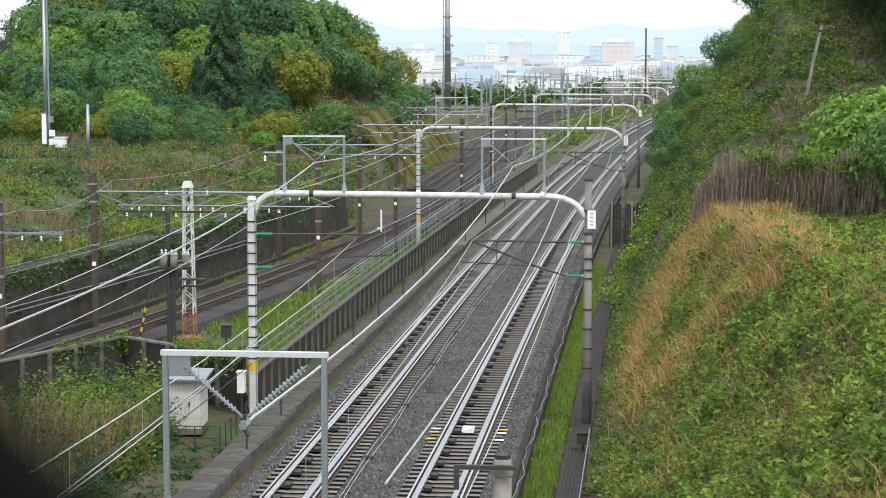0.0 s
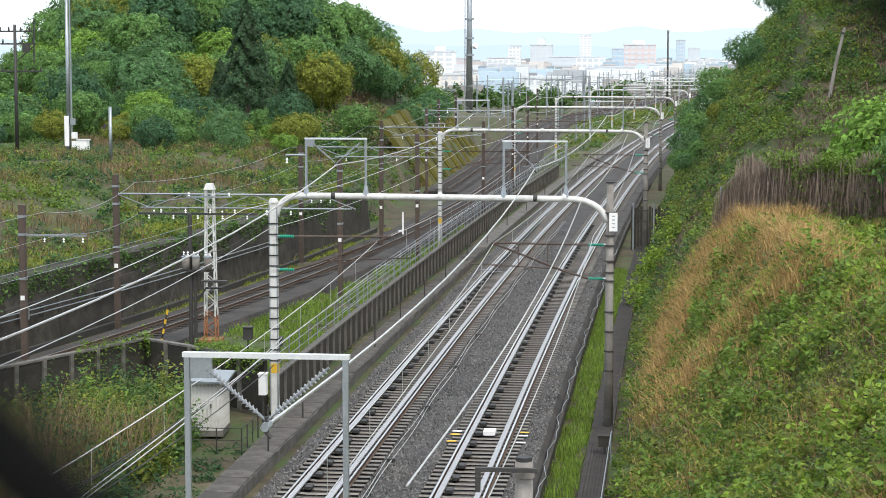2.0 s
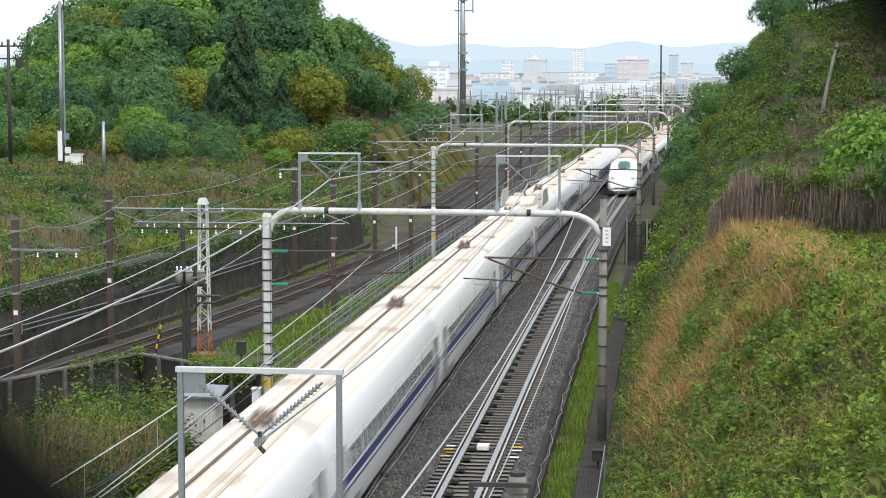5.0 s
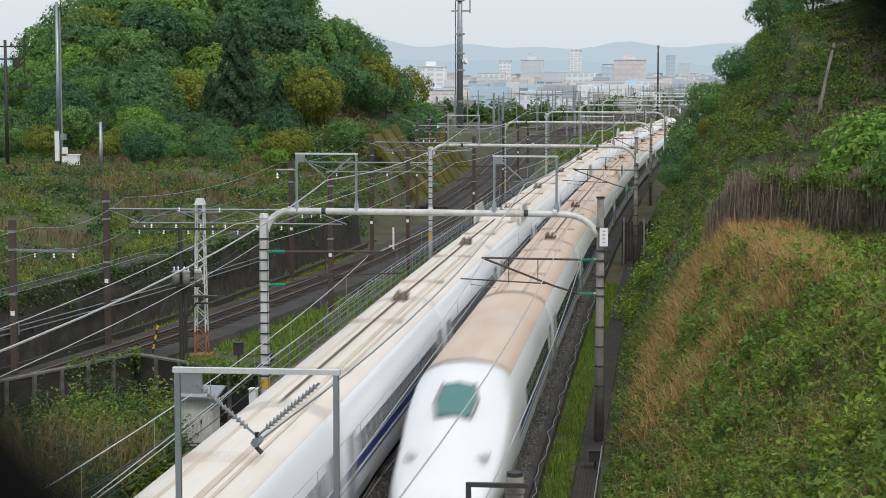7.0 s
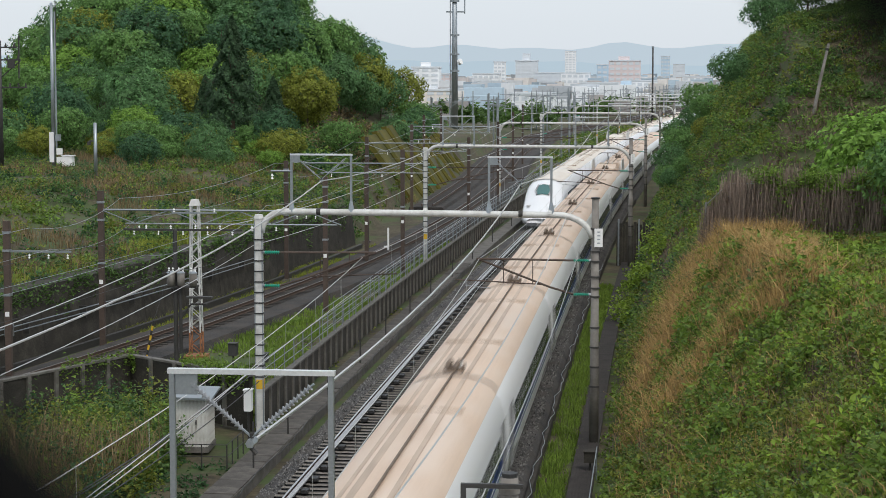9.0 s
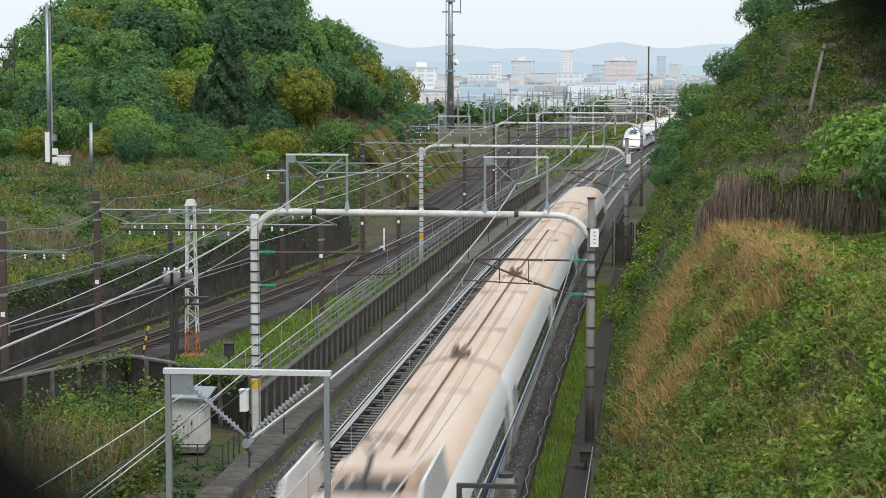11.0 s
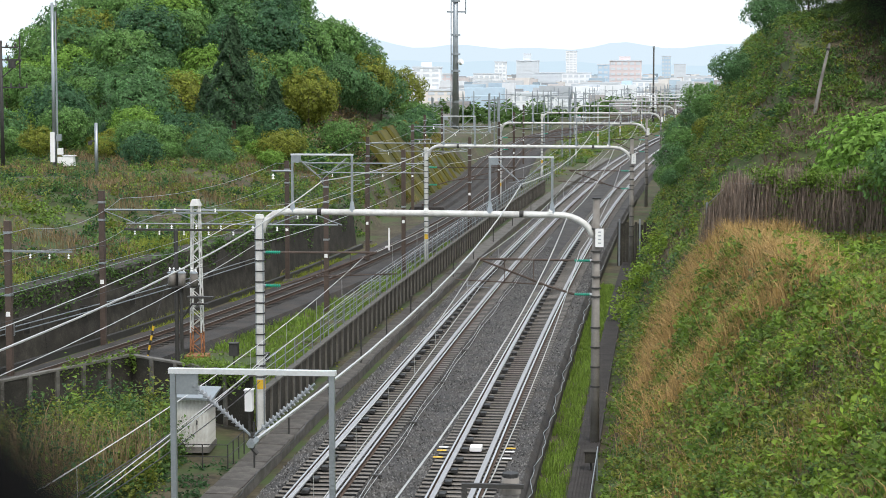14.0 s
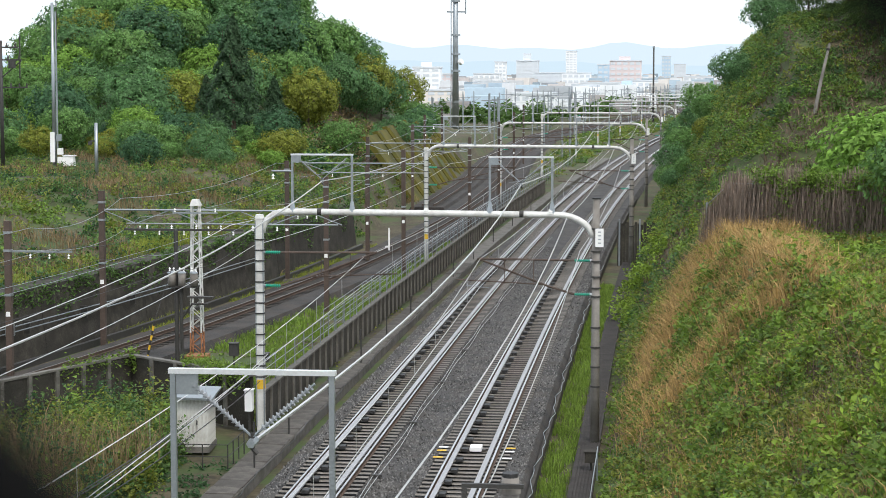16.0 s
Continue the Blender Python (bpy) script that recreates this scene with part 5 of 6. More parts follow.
def more_plants():
    # undergrowth along the foot of the hill
    xy = np.array([(x, y) for x, y in np.stack([rng.uniform(-104, -26, 1500), rng.uniform(178, 246, 1500)], 1) if x < old_line(y) - 12.5])
    third = len(xy) // 3
    for k, (mat, label) in enumerate(((LEAF[0], "fresh green undergrowth at the foot of the hill"), (LEAF[1], "green undergrowth at the foot of the hill"), (LEAF[2], "dark undergrowth at the foot of the hill"))):
        shrubs("undergrowth", label, xy[k * third:(k + 1) * third], 0.9, 2.1, 30, 0.2, mat, 1.0)
    # half-dead scrub on the bare shoulder of the hill
    xy = np.stack([rng.uniform(-44, -29, 330), rng.uniform(203, 262, 330)], 1)
    shrubs("dead_scrub", "brown half-dead scrub on the shoulder of the hill", xy[:210], 0.9, 1.9, 34, 0.17, HAY, 1.0)
    shrubs("undergrowth", "fresh green scrub on the shoulder of the hill", xy[210:], 0.8, 1.7, 34, 0.18, LEAF[0], 1.0)
    # creepers that hang over the retaining wall
    n = 16000
    y = rng.uniform(58, 148, n)
    hang = np.array([noise.noise((v * 0.35, 0, 9)) for v in y])
    z = 2.45 + rng.normal(size=n) * 0.2 - np.maximum(0, hang + 0.35) * 2.6 * rng.random(n)
    x = np.array([bank_x(v) for v in y]) + 0.35 - (z + 0.9) * 0.09 + rng.normal(size=n) * 0.1
    v, f = leaves(np.column_stack([x, y, z]), rng.uniform(0.06, 0.13, n))
    soup("wall_creeper", v, f, LEAF[1], None, "green creepers hanging over the retaining wall", "creeper", "stuff")
    # weeds round the shed
    shrubs("weeds", "dark weeds round the shed", np.stack([rng.uniform(-17.0, -14.0, 120), rng.uniform(50, 63.5, 120)], 1), 0.2, 0.5, 210, 0.06, LEAF[2], 0.8)
    shrubs("weeds", "tall green weeds in front of the shed", np.stack([rng.uniform(-18.0, -16.1, 60), rng.uniform(58, 64.4, 60)], 1), 0.5, 0.95, 260, 0.07, LEAF[1], 2.0)
    shrubs("weeds", "tall olive weeds in front of the shed", np.stack([rng.uniform(-18.4, -16.3, 40), rng.uniform(56, 64, 40)], 1), 0.5, 0.9, 240, 0.07, LEAF[3], 2.0)


more_plants()


# ---- trees ----
def tree_kind(label, height, spread, mat, lobes, per, size, conifer=False):
    tree = thing("tree", label, "tree", group="trees of the wooded hill")
    bm = tube(bmesh.new(), [(0, 0, -0.6), (0.08, 0.03, height * 0.3), (0.0, 0.1, height * 0.62), (0.05, 0.1, height * 0.85)], 0.17 * height / 8, 7, 0.03)
    limbs = []
    for k in range(7):
        a, z = k * 2.4 + rng.uniform(0, 0.8), height * rng.uniform(0.3, 0.6)
        e = Vector((math.cos(a) * spread * 0.65, math.sin(a) * spread * 0.65, z + height * 0.2))
        tube(bm, [(0.03, 0.05, z), e * 0.5 + Vector((0, 0, z * 0.55)), e], 0.07, 5, 0.015)
        limbs.append(e)
    part("trunk", bm, BARK, tree)
    n = lobes * per
    if conifer:
        h = rng.random(n) ** 0.8
        a = rng.uniform(0, math.tau, n)
        r = spread * (1 - h) ** 0.75 * (0.74 + 0.26 * np.sin(h * 38 + 3 * np.sin(a * 3))) * (0.6 + 0.4 * rng.random(n) ** 0.4)
        p = np.stack([np.cos(a) * r, np.sin(a) * r, height * (0.05 + 0.95 * h) - r * 0.3], 1)
        facing = np.stack([np.cos(a), np.sin(a), np.full(n, 0.7)], 1)
    else:
        # a bumpy crown: many shallow domes over one large one, with leaves facing out of it
        way = unit(n)
        way[:, 2] = way[:, 2] * 0.8 + 0.3
        way /= np.linalg.norm(way, axis=1)[:, None]
        tops = unit(lobes)
        tops[:, 2] = np.abs(tops[:, 2]) * 0.95 - 0.12
        tops /= np.linalg.norm(tops, axis=1)[:, None]
        near = way @ tops.T
        best = near.argmax(1)
        lump = np.clip((near[np.arange(n), best] - 0.95) / 0.05, 0, 1)
        push = rng.uniform(0.80, 1.20, lobes)[best]
        size_at = (0.78 + 0.24 * np.sqrt(lump)) * push * (0.84 + 0.2 * rng.random(n))
        p = way * size_at[:, None] * (spread, spread, height * 0.44) + (0, 0, height * 0.52)
        facing = way * 0.6 + tops[best] * 0.5 + (0, 0, 0.35)
    v, f = leaves(p, size * rng.uniform(0.6, 1.4, len(p)), 0.6, 0.35, facing)
    soup("crown", v, f, mat, tree, "")
    return tree


def plant_trees():
    kinds = [tree_kind("broad-leaved tree with fresh green crown on the hill", 8.4, 4.1, HILL_LEAF[0], 120, 42, 0.185),
             tree_kind("broad-leaved tree with green crown on the hill", 8.8, 4.3, HILL_LEAF[1], 130, 39, 0.185),
             tree_kind("broad-leaved tree with deep green crown on the hill", 9.2, 4.2, HILL_LEAF[2], 110, 46, 0.185),
             tree_kind("broad-leaved tree with golden olive crown on the hill", 8.0, 4.0, HILL_LEAF[3], 140, 36, 0.18),
             tree_kind("broad-leaved tree with bright young crown on the hill", 7.4, 3.7, HILL_LEAF[4], 120, 39, 0.18)]
    cedar = tree_kind("tall dark pointed cedar before the hill", 16.0, 5.4, HILL_LEAF[5], 34, 330, 0.19, True)
    weights = (0.30, 0.36, 0.14, 0.09, 0.11)
    count = 0
    for j, y in enumerate(np.arange(198, 292, 6.6)):
        for x in np.arange(-104, -24, 6.0):
            xx, yy = x + rng.uniform(-1.6, 1.6) + 2 * (j % 2), y + rng.uniform(-1.6, 1.6)
            r = math.hypot((xx + 65.5) / 27, (yy - 285) / 72)
            k = int(np.searchsorted(np.cumsum(weights), rng.random()))
            s = rng.uniform(0.85, 1.25) * (1 - (0.22 if xx > -60 else 0.5) * smoothstep(0.65, 1.05, r))
            turn = rng.uniform(0, 360)
            if r > 1.12 or xx > old_line(yy) - 13:
                continue
            copy_thing(kinds[min(k, 4)], pose(xx, yy, ground_z(xx, yy) - 0.1, 0, 0, turn) @ Matrix.Scale(s, 4)).scale = (s, s, s * rng.uniform(0.9, 1.15))
            count += 1
    for x, y, s in ((-44.0, 199, 0.88), (-47.8, 203, 0.5), (-40.6, 204, 0.5)):
        copy_thing(cedar, pose(x, y, ground_z(x, y) - 0.2, 0, 0, x * 40)).scale = (s, s, s)
    for x, y, s in ((-49.0, 256, 1.05), (-53.0, 260, 1.1)):
        copy_thing(kinds[2], pose(x, y, ground_z(x, y) + 0.3, 0, 0, x * 17)).scale = (s, s, s)
    # smaller trees and tall bushes in front of the hill and on the eastern ridge
    for x, y, k, s in ((-62, 178, 1, 0.6), (-57, 182, 0, 0.62), (-51, 186, 4, 0.7), (-38, 192, 2, 0.55), (-60, 190, 2, 0.8), (-67, 186, 4, 0.7), (-53, 196, 1, 0.9), (-33.5, 206, 0, 0.55), (-30, 222, 1, 0.6),
                       (-72, 195, 0, 0.9), (-78, 200, 1, 0.9), (-41, 176, 1, 0.42), (-47, 172, 0, 0.5), (-55, 168, 3, 0.42), (-35.5, 185, 3, 0.45), (-64, 165, 1, 0.5), (-30.5, 236, 2, 0.55), (-31, 250, 1, 0.6), (-32, 262, 2, 0.6)):
        copy_thing(kinds[k], pose(x, y, ground_z(x, y) - 0.1, 0, 0, x * 37)).scale = (s, s, s)
    for k in range(46):
        y = rng.uniform(160, 204)
        x = old_line(y) - 11 - rng.uniform(0, 46)
        s = rng.uniform(0.3, 0.6) * (1 if x < -32 else 0.7)
        copy_thing(kinds[int(rng.integers(0, 5))], pose(x, y, ground_z(x, y) - 0.4, 0, 0, x * 31)).scale = (s, s, s * 0.9)
    for x, y, k, s in ((7.5, 128, 1, 0.5), (9.2, 118, 0, 0.55), (11.0, 112, 1, 0.62), (8.6, 141, 0, 0.5), (6.2, 138, 1, 0.35), (12.8, 104, 0, 0.6), (14.2, 99, 1, 0.7), (9.7, 82, 4, 0.75), (11.2, 86, 4, 0.75), (10.8, 75, 0, 0.6),
                       (1.6, 158, 1, 0.28), (1.3, 168, 0, 0.4), (2.6, 150, 0, 0.3), (1.8, 180, 1, 0.5), (2.9, 192, 0, 0.6), (4.2, 172, 1, 0.5), (4.5, 160, 0, 0.42), (3.9, 146, 3, 0.3), (3.4, 205, 1, 0.7), (5.5, 215, 0, 0.75), (6.0, 150, 1, 0.5)):
        s *= 0.8 if y > 95 else 1.0
        copy_thing(kinds[k], pose(x, y, ground_z(x, y) - 0.1, 0, 0, x * 53)).scale = (s, s, s)
    for o in (*kinds, cedar):
        for c in [*o.children_recursive, o]:
            bpy.data.objects.remove(c)


plant_trees()


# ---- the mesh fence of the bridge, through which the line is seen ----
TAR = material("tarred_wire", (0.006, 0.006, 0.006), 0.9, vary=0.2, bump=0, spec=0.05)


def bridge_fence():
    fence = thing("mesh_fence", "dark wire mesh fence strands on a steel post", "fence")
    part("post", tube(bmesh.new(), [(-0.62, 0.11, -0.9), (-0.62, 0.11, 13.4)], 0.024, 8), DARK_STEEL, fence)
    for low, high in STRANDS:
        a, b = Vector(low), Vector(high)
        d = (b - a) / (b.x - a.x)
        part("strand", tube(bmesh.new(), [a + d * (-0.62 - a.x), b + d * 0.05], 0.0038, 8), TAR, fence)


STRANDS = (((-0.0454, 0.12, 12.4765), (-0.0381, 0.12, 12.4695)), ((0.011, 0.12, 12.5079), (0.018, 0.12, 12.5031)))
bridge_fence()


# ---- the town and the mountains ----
# Haze is put into these colours: far walls and windows are paled.
HAZED_WALL = [material("hazed_wall_%s" % n, c, 0.8, vary=0.08, scale=0.05, fine=0.6, bump=0) for n, c in (("white", (0.84, 0.86, 0.88)), ("beige", (0.78, 0.73, 0.68)), ("grey", (0.64, 0.68, 0.72)), ("rose", (0.68, 0.60, 0.60)), ("blue", (0.48, 0.62, 0.74)))]
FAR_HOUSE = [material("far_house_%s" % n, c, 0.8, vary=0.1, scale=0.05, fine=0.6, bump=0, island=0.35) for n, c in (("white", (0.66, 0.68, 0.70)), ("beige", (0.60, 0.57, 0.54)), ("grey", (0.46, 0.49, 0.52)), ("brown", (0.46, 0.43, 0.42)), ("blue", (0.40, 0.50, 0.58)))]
HAZED_GLASS = material("hazed_window", (0.62, 0.66, 0.70), 0.3, vary=0.1, bump=0)


def building(x, y, width, depth, top, storeys, bays, mat, label, roof=0):
    z0 = -0.8
    b = thing("building", label, "building", pose(x, y, z0))
    h = top - z0
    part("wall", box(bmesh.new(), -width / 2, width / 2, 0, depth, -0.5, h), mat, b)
    part("roof", box(bmesh.new(), -width / 2 - 0.3, width / 2 + 0.3, -0.3, depth + 0.3, h, h + 0.7), HAZED_WALL[2], b)
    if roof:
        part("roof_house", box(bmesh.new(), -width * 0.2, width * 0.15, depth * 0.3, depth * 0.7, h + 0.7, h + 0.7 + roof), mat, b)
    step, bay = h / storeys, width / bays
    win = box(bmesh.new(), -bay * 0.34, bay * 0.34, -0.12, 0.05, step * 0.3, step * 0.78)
    first = part("window", win, HAZED_GLASS, b)
    k = 0
    for s in range(storeys):
        for c in range(bays):
            m = pose(-width / 2 + bay * (c + 0.5), 0, s * step)
            if k == 0:
                first.matrix_basis = m
            else:
                share("window", first.data, b, m)
            k += 1


def place(px, y):
    """The x of a far thing whose direction is px degrees east of the railway's heading."""
    return y * math.tan(radians(px))


def build_town():
    rows = ((-0.85, 1100, 18, 12, 20.0, 7, 5, 3, "large beige-pink office block in the haze", 2), (-1.35, 1250, 14, 12, 18.5, 6, 4, 4, "blue glazed office block in the haze", 0),
            (-6.75, 900, 13, 10, 15.5, 7, 3, 0, "white apartment block beyond the hill", 2), (-6.1, 950, 9, 9, 12.4, 6, 3, 3, "dark brown apartment block beyond the hill", 0),
            (-6.6, 640, 16, 10, 7.0, 4, 5, 1, "beige apartment house beyond the hill", 0), (-3.55, 560, 12.5, 9, 6.6, 3, 5, 0, "white office building beside the railway", 0),
            (-3.75, 1400, 16, 12, 22.0, 9, 4, 2, "grey apartment tower in the haze", 5), (-4.55, 1500, 9, 9, 22, 8, 3, 0, "white chimney-like tower block in the haze", 0),
            (-2.45, 2300, 13, 13, 40, 14, 3, 0, "pale high-rise tower far off in the haze", 0), (-4.95, 1150, 16, 10, 12.5, 4, 5, 0, "low white factory building", 0), (-3.1, 1300, 20, 10, 13.2, 4, 6, 2, "grey warehouse in the haze", 0),
            (-2.3, 1200, 18, 10, 13.0, 4, 5, 0, "white low office building", 0), (0.35, 1700, 8, 8, 28, 9, 3, 4, "slim blue tower in the haze", 0), (0.75, 1500, 9, 9, 20, 7, 3, 2, "grey apartment tower by the slope", 0),
            (-5.5, 800, 14, 10, 6.5, 3, 5, 2, "grey low workshop beyond the tower", 0), (-1.6, 900, 18, 10, 8.2, 3, 6, 2, "grey low workshop near the line", 0), (-4.2, 780, 16, 10, 7.0, 3, 6, 4, "pale blue workshop near the line", 0),
            (-0.3, 980, 20, 10, 9.0, 3, 6, 0, "white low school building", 0), (1.4, 1150, 22, 12, 11.0, 4, 6, 0, "white factory building by the slope", 0))
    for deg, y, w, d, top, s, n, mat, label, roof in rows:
        building(place(deg, y), y, w, d, top, s, n, HAZED_WALL[mat], label, roof)
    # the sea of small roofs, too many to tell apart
    for mat, seed in zip(HAZED_WALL, range(5)):
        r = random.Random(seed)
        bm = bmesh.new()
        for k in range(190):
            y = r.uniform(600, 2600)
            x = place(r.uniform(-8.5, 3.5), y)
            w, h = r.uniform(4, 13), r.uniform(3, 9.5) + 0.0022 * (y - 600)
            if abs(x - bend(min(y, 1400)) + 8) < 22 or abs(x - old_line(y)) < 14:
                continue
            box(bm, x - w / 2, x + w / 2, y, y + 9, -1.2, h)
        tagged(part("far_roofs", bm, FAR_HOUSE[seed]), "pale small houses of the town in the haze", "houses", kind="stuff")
    # trees of the plain
    n = 240
    y = rng.uniform(430, 1300, n)
    x = y * np.tan(np.radians(rng.uniform(-8, 3.0, n)))
    keep = np.array([abs(a - bend(min(b, 1400)) + 8) > 14 and abs(a - old_line(b)) > 10 for a, b in zip(x, y)])
    c = np.column_stack([x, y, np.full(n, 1.0)])[keep]
    p = clump_leaves(c, rng.uniform(2.5, 5.0, len(c)), 16, 1.1)
    v, f = leaves(p, rng.uniform(0.35, 0.8, len(p)))
    soup("far_trees", v, f, LEAF[1], None, "green trees of the plain in the haze", "trees", "stuff")


build_town()


def far_poles():
    """The crowd of line poles where the older tracks spread."""
    proto = thing("far_line_pole", "distant grey line pole with a cross-arm", "pole", group="distant line poles")
    part("shaft", tube(bmesh.new(), [(0, 0, 0), (0, 0, 9.5)], 0.16, 6, 0.12), GALVANISED, proto)
    part("cross_arm", box(bmesh.new(), -1.6, 1.6, -0.06, 0.06, 8.0, 8.14), GALVANISED, proto)
    part("brace", tube(bmesh.new(), [(0, 0, 7.0), (1.5, 0, 8.0)], 0.05, 5), GALVANISED, proto)
    r = random.Random(5)
    for k in range(64):
        y = 300 + 7.5 * k + r.uniform(-3, 3)
        x = old_line(y) + r.choice((-22, -15, -9, -5, 3, 7)) + r.uniform(-1, 1) - 0.02 * (y - 300)
        m = pose(x, y, -0.8, 0, 0, r.uniform(-8, 8))
        if k == 0:
            proto.matrix_basis = m
        else:
            copy_thing(proto, m)


far_poles()


def mountains():
    # Flat ridges that glow in a pale blue, which stands in for haze.
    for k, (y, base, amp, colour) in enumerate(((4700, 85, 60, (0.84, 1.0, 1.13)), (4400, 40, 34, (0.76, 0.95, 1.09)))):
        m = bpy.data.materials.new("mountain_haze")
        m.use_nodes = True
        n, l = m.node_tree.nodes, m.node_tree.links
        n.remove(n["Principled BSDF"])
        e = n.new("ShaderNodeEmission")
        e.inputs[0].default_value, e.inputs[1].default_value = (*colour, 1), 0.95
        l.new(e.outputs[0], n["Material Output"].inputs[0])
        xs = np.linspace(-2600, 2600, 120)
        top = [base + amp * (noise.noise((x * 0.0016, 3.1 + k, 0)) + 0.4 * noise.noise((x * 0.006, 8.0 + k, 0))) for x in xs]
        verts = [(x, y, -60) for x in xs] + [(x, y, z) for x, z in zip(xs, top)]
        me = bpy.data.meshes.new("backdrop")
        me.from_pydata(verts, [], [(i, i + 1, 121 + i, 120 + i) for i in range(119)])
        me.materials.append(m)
        tagged(new("backdrop", me), "mountain ridge with pale blue haze in its glowing colour", "mountains", kind="structure")


mountains()


# ---- trains ----
CAR, END = 25.0, 27.35


def train_section(w, h, floor=0.28):
    """Half-width w, roof height h: the outline of a car, from the left skirt round to the right."""
    side = [(-w * 0.90, floor), (-w * 0.965, 0.75), (-w, 1.25), (-w * 0.995, 1.9), (-w * 0.955, 2.55), (-w * 0.87, 3.0), (-w * 0.70, 3.33), (-w * 0.42, 3.52), (0, 3.6)]
    k = (h - floor) / (3.6 - floor)
    half = [(x, floor + (z - floor) * k) for x, z in side]
    return half + [(-x, z) for x, z in half[-2::-1]]


def loft(bm, rings, skip=None):
    made = [[bm.verts.new(p) for p in r] for r in rings]
    for i, (a, b) in enumerate(zip(made, made[1:])):
        for k in range(len(a) - 1):
            bm.faces.new((a[k], a[k + 1], b[k + 1], b[k]))
    bm.faces.new(made[0])
    bm.faces.new(made[-1][::-1])
    return bm


def nose_shape(d):
    """Width and roof height d metres behind the tip of the nose."""
    ds = (0, 0.25, 0.7, 1.4, 2.4, 3.6, 4.8, 5.6, 6.4, 7.4, 8.6, 10.0, 11.5)
    hs = (0.8, 1.06, 1.28, 1.52, 1.8, 2.12, 2.52, 2.92, 3.26, 3.48, 3.56, 3.59, 3.6)
    ws = (0.95, 1.22, 1.36, 1.46, 1.54, 1.6, 1.64, 1.66, 1.67, 1.675, 1.68, 1.68, 1.68)
    return float(np.interp(d, ds, ws)), float(np.interp(d, ds, hs))


def car_frame(label):
    return thing("train_car", label, "train car", group="cars of high-speed trains")


def fit_windows(car, y0, y1, pitch, me):
    for s in (-1, 1):
        y = y0
        while y < y1:
            share("window", me, car, pose(s * 1.664, y, 1.98, 0, -4.5 * s, 0))
            y += pitch


def roof_z(x):
    """The height of a car's skin at x, just proud of it."""
    return float(np.interp(abs(x) / 1.68, (0, 0.42, 0.7, 0.87), (3.6, 3.52, 3.33, 3.0))) + 0.014


def roof_panel(car, y0, y1, skin):
    """The cream roof with its long soot lines."""
    bm = bmesh.new()
    half = 1.24 if skin is CREAM_ROOF else 1.36
    prof = [(x, roof_z(x)) for x in (-half, -1.176, -0.94, -0.7056, -0.35, 0, 0.35, 0.7056, 0.94, 1.176, half)]
    a = [bm.verts.new((x, y0, z)) for x, z in prof]
    b = [bm.verts.new((x, y1, z)) for x, z in prof]
    for k in range(10):
        bm.faces.new((a[k], a[k + 1], b[k + 1], b[k]))
    roof = part("roof", bm, skin, car, "cream roof with brown grime" if skin is CREAM_ROOF else "tan roof browned by grime", True)
    for x, w in (() if y1 - y0 < 20 else ((-0.42, 0.07), (0.45, 0.09), (0.7, 0.05))):
        z = roof_z(x) + 0.002
        part("roof_seam", box(bmesh.new(), x - w, x + w, y0 + 0.2, y1 - 0.2, z, z + 0.012), PALE_SEAM if skin is CREAM_ROOF else SEAM, roof)
    return roof


PALE_SEAM = material("roof_light_grime", (0.60, 0.51, 0.41), 0.7, vary=0.3, scale=0.5, fine=6, bump=0.02, stretch=(1, 0.3, 1))
SEAM = material("roof_grime", (0.46, 0.36, 0.28), 0.7, vary=0.3, scale=0.5, fine=6, bump=0.02, stretch=(1, 0.3, 1))
WINDOW_MESH = part("window", box(bmesh.new(), -0.022, 0.022, -0.3, 0.3, -0.29, 0.29), TRAIN_GLASS).data
WIDE_DOOR = part("door", box(bmesh.new(), -0.008, 0.008, -0.5, 0.5, -1.15, 0.72), TRAIN_GREY).data
SKIRT_MESH = part("bogie_cover", box(bmesh.new(), -0.02, 0.02, -1.6, 1.6, -0.2, 0.25), TRAIN_GREY).data
for o in [o for o in scene.objects if o.name in ("window", "door", "bogie_cover")]:
    bpy.data.objects.remove(o)


def stripes(car, y0, y1):
    for s in (-1, 1):
        part("stripe", box(bmesh.new(), s * 1.684 - 0.006, s * 1.684 + 0.006, y0, y1, 1.36, 1.62), TRAIN_BLUE, car, "dark blue stripe")
        part("stripe", box(bmesh.new(), s * 1.678 - 0.012, s * 1.678 + 0.012, y0, y1, 1.18, 1.24), TRAIN_BLUE, car, "dark blue thin stripe")


def under_side(car, y0, y1):
    part("underframe", box(bmesh.new(), -1.4, 1.4, y0 + 0.3, y1 - 0.3, 0.16, 0.3), DARK_STEEL, car)
    for y in (y0 + 3.7, y1 - 3.7):
        for s in (-1, 1):
            share("bogie_cover", SKIRT_MESH, car, pose(s * 1.56, y, 0.5, 0, 6 * s, 0))
        for dy in (-1.25, 1.25):
            wheelset = part("wheelset", tube(bmesh.new(), [(-0.86, y + dy, 0.43), (0.86, y + dy, 0.43)], 0.08, 8), DARK_STEEL, car)
            for s in (-1, 1):
                part("wheel", tube(bmesh.new(), [(s * 0.70, y + dy, 0.43), (s * 0.82, y + dy, 0.43)], 0.43, 18), DARK_STEEL, wheelset)


